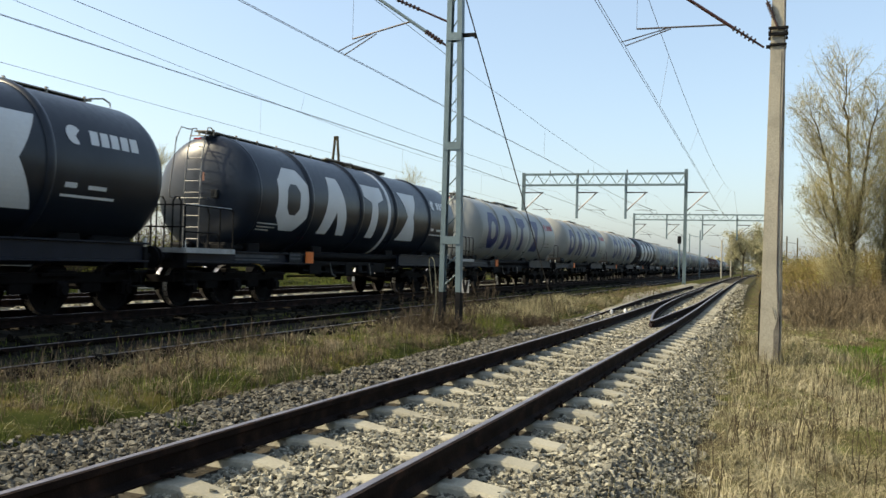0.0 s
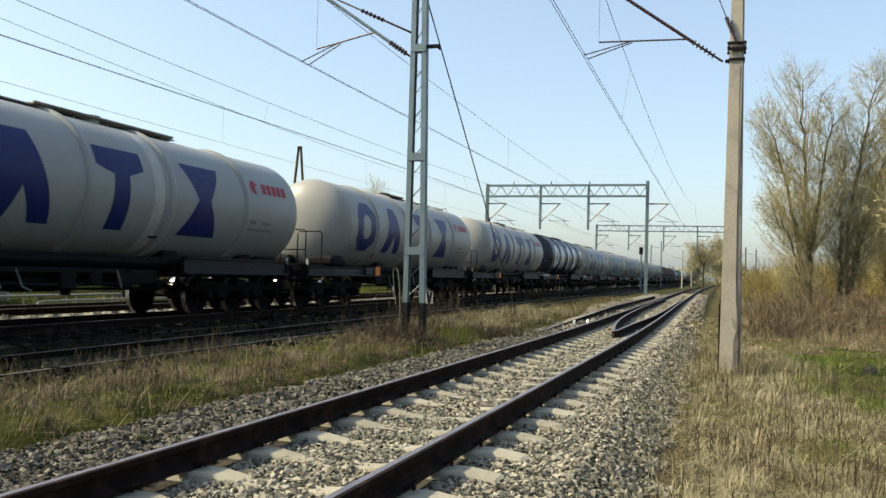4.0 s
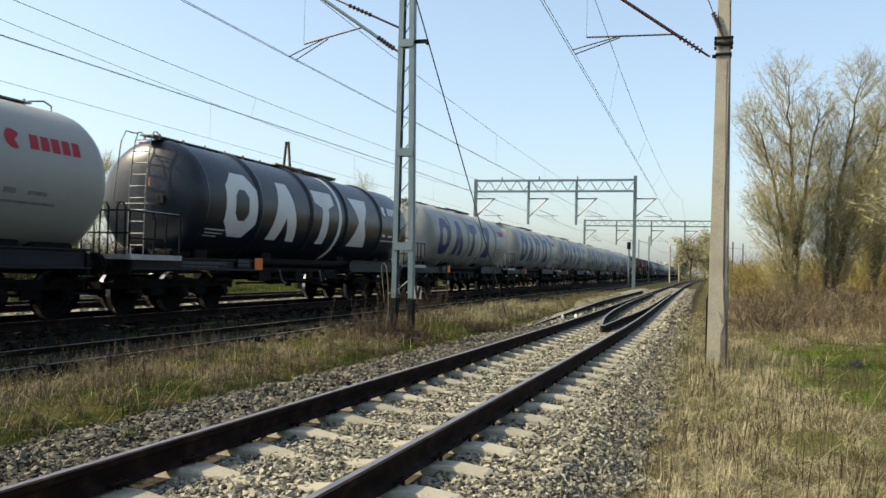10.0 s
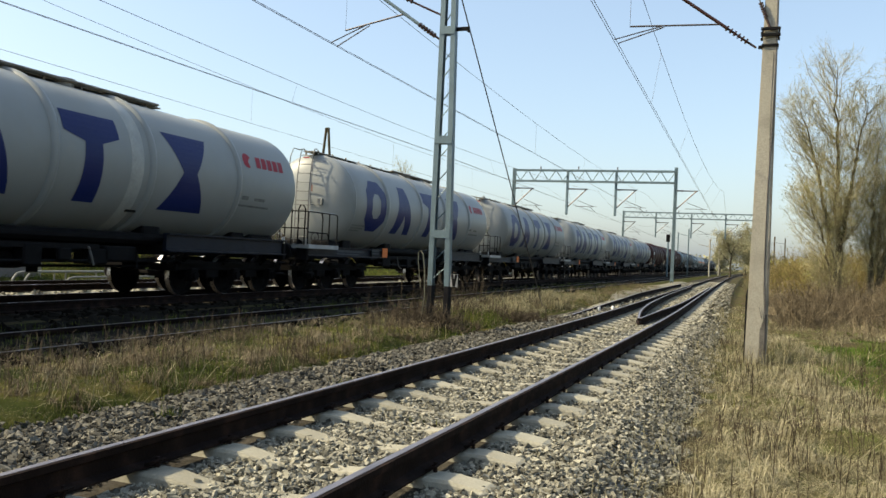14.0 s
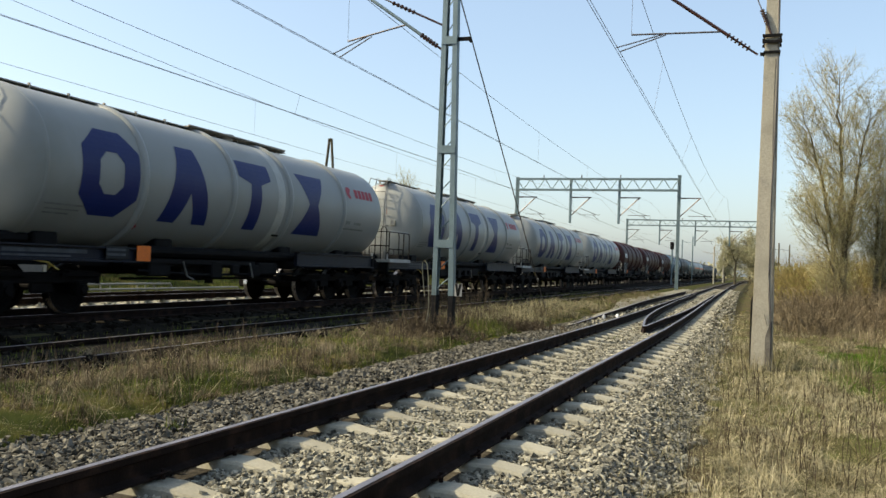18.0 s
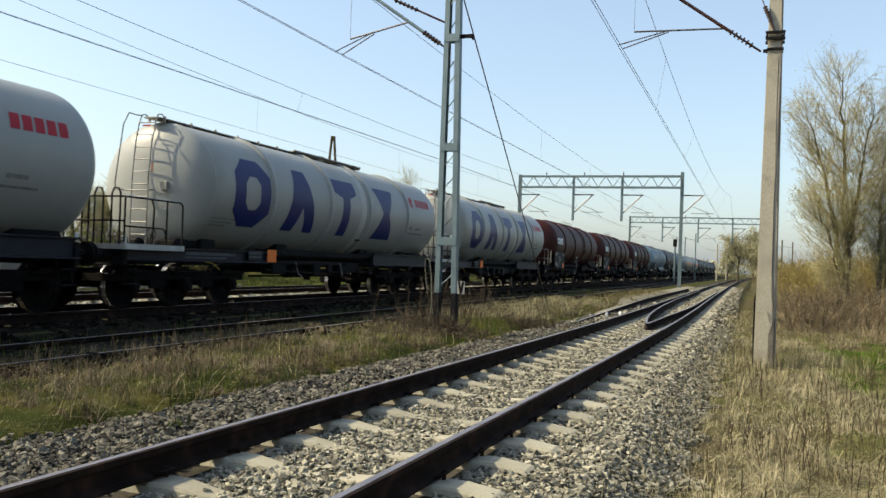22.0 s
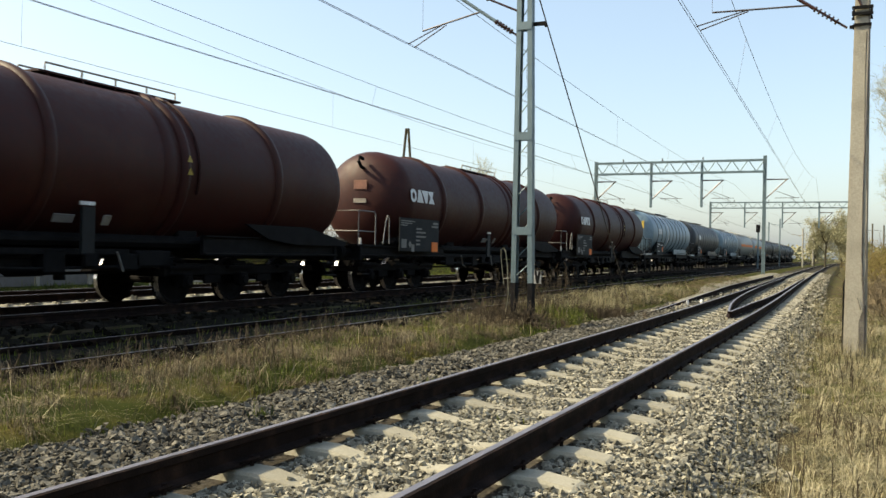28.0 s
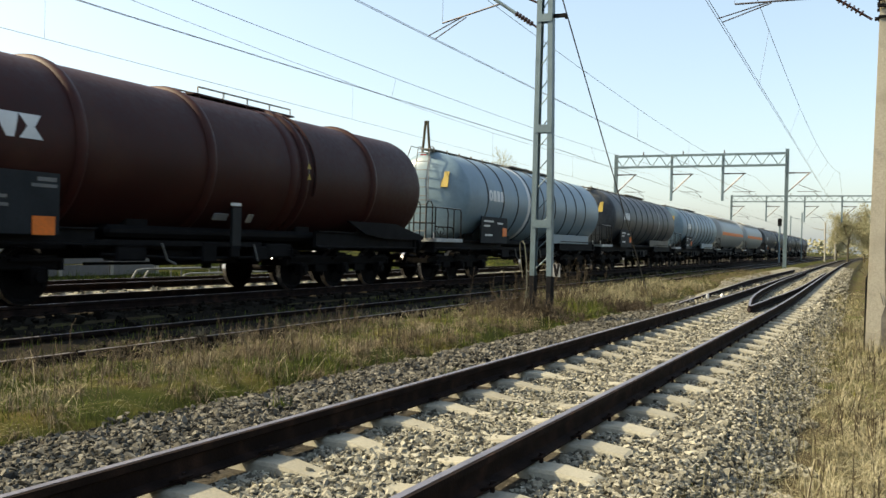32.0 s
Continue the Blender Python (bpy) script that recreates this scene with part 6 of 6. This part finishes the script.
stalks("weed_stalks", "clumps of dark brown dead weeds on the bank", [(cl[k % 30][0] + r.normal(0, 0.16), cl[k % 30][1] + r.normal(0, 0.2), r.uniform(0.12, 0.42)) for k in range(420)], 46)
lean_r = np.random.default_rng(51)
for k in range(34):
    x, y, h = lean_r.uniform(0.4, 4.6), lean_r.uniform(5.5, 17), lean_r.uniform(0.7, 1.5)
    a, f = lean_r.uniform(-0.9, 1.0), lean_r.uniform(0.35, 1.3)
    z = gz(x, y) + 0.07
    pts = [(x + h * s * math.sin(f) * math.cos(a), y + h * s * math.sin(f) * math.sin(a), z + h * s * math.cos(f) * (1 - 0.12 * s)) for s in (0, 0.35, 0.7, 1.0)]
    ob = raw("dry_stem", *tube(pts, 0.0045, 0.002), "straw")
    tagged(ob, "long pale dead weed stem leaning over the bank", "weed", "dead weed stems")
x, y, q = scatter(5000, (-0.4, 5), (4, 24), 47, 0.5, 1.3)
blades("straw", "long bleached straws lying over the bank", x, y, q.uniform(0.08, 0.3, len(x)), 0.0022 + 0.00008 * y, "straw", 47, 4.0, True)
ob = raw("bent_reed", *tube([(-6.12, 16.2, -0.25), (-6.03, 16.2, 0.35), (-6.06, 16.2, 0.9), (-6.1, 16.2, 1.2), (-6.15, 16.2, 1.28), (-6.2, 16.2, 1.24), (-6.2, 16.2, 1.1), (-6.13, 16.2, 0.55)], 0.014, 0.008), "straw")
tagged(ob, "tall dead reed bent over beside the mast", "weed")
thicket("dead_weeds", "tangled dark brown dead weeds round the mast's foot", [(-6.0, 16.1, 0.5), (-5.6, 16.0, 0.45), (-6.6, 16.6, 0.6)], 120, "weed", 90, 0.85, twig=0.22)
thicket("dead_weeds", "low dark bush of dead weeds beside the ballast", [(-5.0, 20.0, 0.55), (-5.3, 20.6, 0.5)], 121, "weed", 130, 0.6, twig=0.2)
x, y, q = scatter(4000, (-6.8, -5.1), (17.6, 20.6), 53, 0.12, 1.0)
blades("spring_grass", "fresh green grass tuft beside the ballast", x, y, q.uniform(0.08, 0.26, len(x)), 0.004, "green_grass", 53, 0.7)
q = np.random.default_rng(54)
tussocks("dry_tussocks", "matted blond dead grass between the tracks", [(q.uniform(-7.6, -5.2), q.uniform(20, 34), q.uniform(0.2, 0.5)) for _ in range(150)], 54, "dry_grass")
tussocks("dry_tussocks", "dry brown tufts in the grass between the tracks", [(q.uniform(-8.0, -5.2), 4 + 14 * q.uniform(), q.uniform(0.12, 0.3)) for _ in range(300)], 55, "brown_weed")
x, y, q = scatter(1500, (-7.6, -4.9), (4, 22), 48, 0.5, 1.3)
blades("straw", "bleached straws and sticks lying between the tracks", x, y, q.uniform(0.2, 0.6, len(x)), 0.0018 + 0.00008 * y, "straw", 48, 2.6, True)


# ---- small things ----
def concrete_fence():
    f = thing("concrete_fence", "low fence of weathered pale concrete panels behind the tracks", "fence")
    for k in range(9):
        y = 22.6 - 2.0 * k
        part("post", boxes(((-22.0, y, 0.5), (0.14, 0.14, 1.7)), bevel=0.01), "pole_concrete", f)
        for j in range(3):
            part("panel", boxes(((-22.0, y - 1.0, 0.0 + 0.5 * j), (0.06, 1.84, 0.48)), bevel=0.012), "far_wall", f)


def guard_pipe(y0, y1, x, z0, z1):
    p = thing("guard_pipe", "low bent pale steel pipe rail behind the tracks", "pipe rail", "pipe rails")
    part("pipe", rods([[(x, y0 - 0.1, z0 - 0.3), (x, y0, z0), (x, y0 + 0.15, z1 - 0.04), (x, y0 + 0.4, z1), (x, y1 - 0.4, z1), (x, y1, z0 - 0.3)]], 0.035, 8), "box_paint", p)
    y = y0 + 1.6
    while y < y1 - 0.6:
        part("support", rods([[(x, y, z0 - 0.35), (x, y, z1)]], 0.025, 6), "box_paint", p)
        y += 1.8


def lump(name, label, category, c, s, mat, seed, group=""):
    """A rough lump: a ball of uneven facets."""
    r = np.random.default_rng(seed)
    bm = bmesh.new()
    bmesh.ops.create_icosphere(bm, subdivisions=2, radius=1.0)
    a = r.normal(size=(7, 3))
    a /= np.linalg.norm(a, axis=1)[:, None]
    for v in bm.verts:
        q = np.array(v.co)
        cut = min(1.0, min(0.72 / max(float(q @ n), 1e-3) if q @ n > 0.72 else 1.0 for n in a))
        v.co = Vector(c) + Vector([float(q[i]) * cut * (1 + r.normal(0, 0.03)) * s[i] for i in range(3)])
    ob = part(name, bm, mat)
    tagged(ob, label, category, group)


concrete_fence()
guard_pipe(19.6, 27.0, -20.0, -0.06, 0.16)
guard_pipe(21.0, 30.5, -19.4, -0.2, 0.02)
guard_pipe(20.4, 26.4, -20.3, -0.06, 0.15)
lump("rock", "grey rock lying in the grass", "rock", (2.8, 18.5, -0.49), (0.16, 0.14, 0.12), "weathered_stone", 3)
lump("litter", "crumpled white scrap beside the track", "litter", (-4.05, 25.6, -0.14), (0.045, 0.045, 0.1), "letter_white", 4, "litter")
lump("litter", "crumpled white scrap beside the track", "litter", (-3.72, 26.0, -0.14), (0.055, 0.05, 0.09), "letter_white", 5, "litter")


def weed_tuft(x, y, n, h, seed):
    """A small green tuft growing between the sleepers."""
    r = np.random.default_rng(seed)
    blades("weed_tuft", "small green weed tuft growing in the ballast", x + r.normal(0, 0.06, n), y + r.normal(0, 0.06, n), r.uniform(0.4, 1.0, n) * h, np.full(n, 0.004), "green_grass", seed, 0.7, True)


for k, (x, y, n, h) in enumerate(((-2.0, 5.2, 60, 0.16), (-1.8, 5.9, 40, 0.12), (-2.5, 6.9, 30, 0.12), (-3.95, 8.4, 40, 0.2), (-2.7, 18.6, 60, 0.14), (-4.4, 6.0, 40, 0.22))):
    weed_tuft(x, y, n, h, 300 + k)


# ---- movement ----
def travel(t):
    """Metres that the train has gone at t seconds."""
    return 6.78 * t + 0.01885 * t * t


def motions():
    times = [k * 2.0 for k in range(17)]
    for k, w in enumerate(WAGONS):
        start = 15.25 + PITCH * (k - 1)
        walk(w, [(t, pose(TRAIN_X, start - travel(t), TRAIN_Z)) for t in times])
    spins = [(k / 15, travel(k / 15) / 0.46) for k in range(481)]
    for w in WAGONS:
        for b in w.children:
            if b.name.split(".")[0] == "bogie":
                for o in b.children:
                    y = o.location.y
                    walk(o, [(t, Matrix.Translation((0, y, 0.46)) @ Matrix.Rotation(a, 4, "X")) for t, a in spins])


motions()
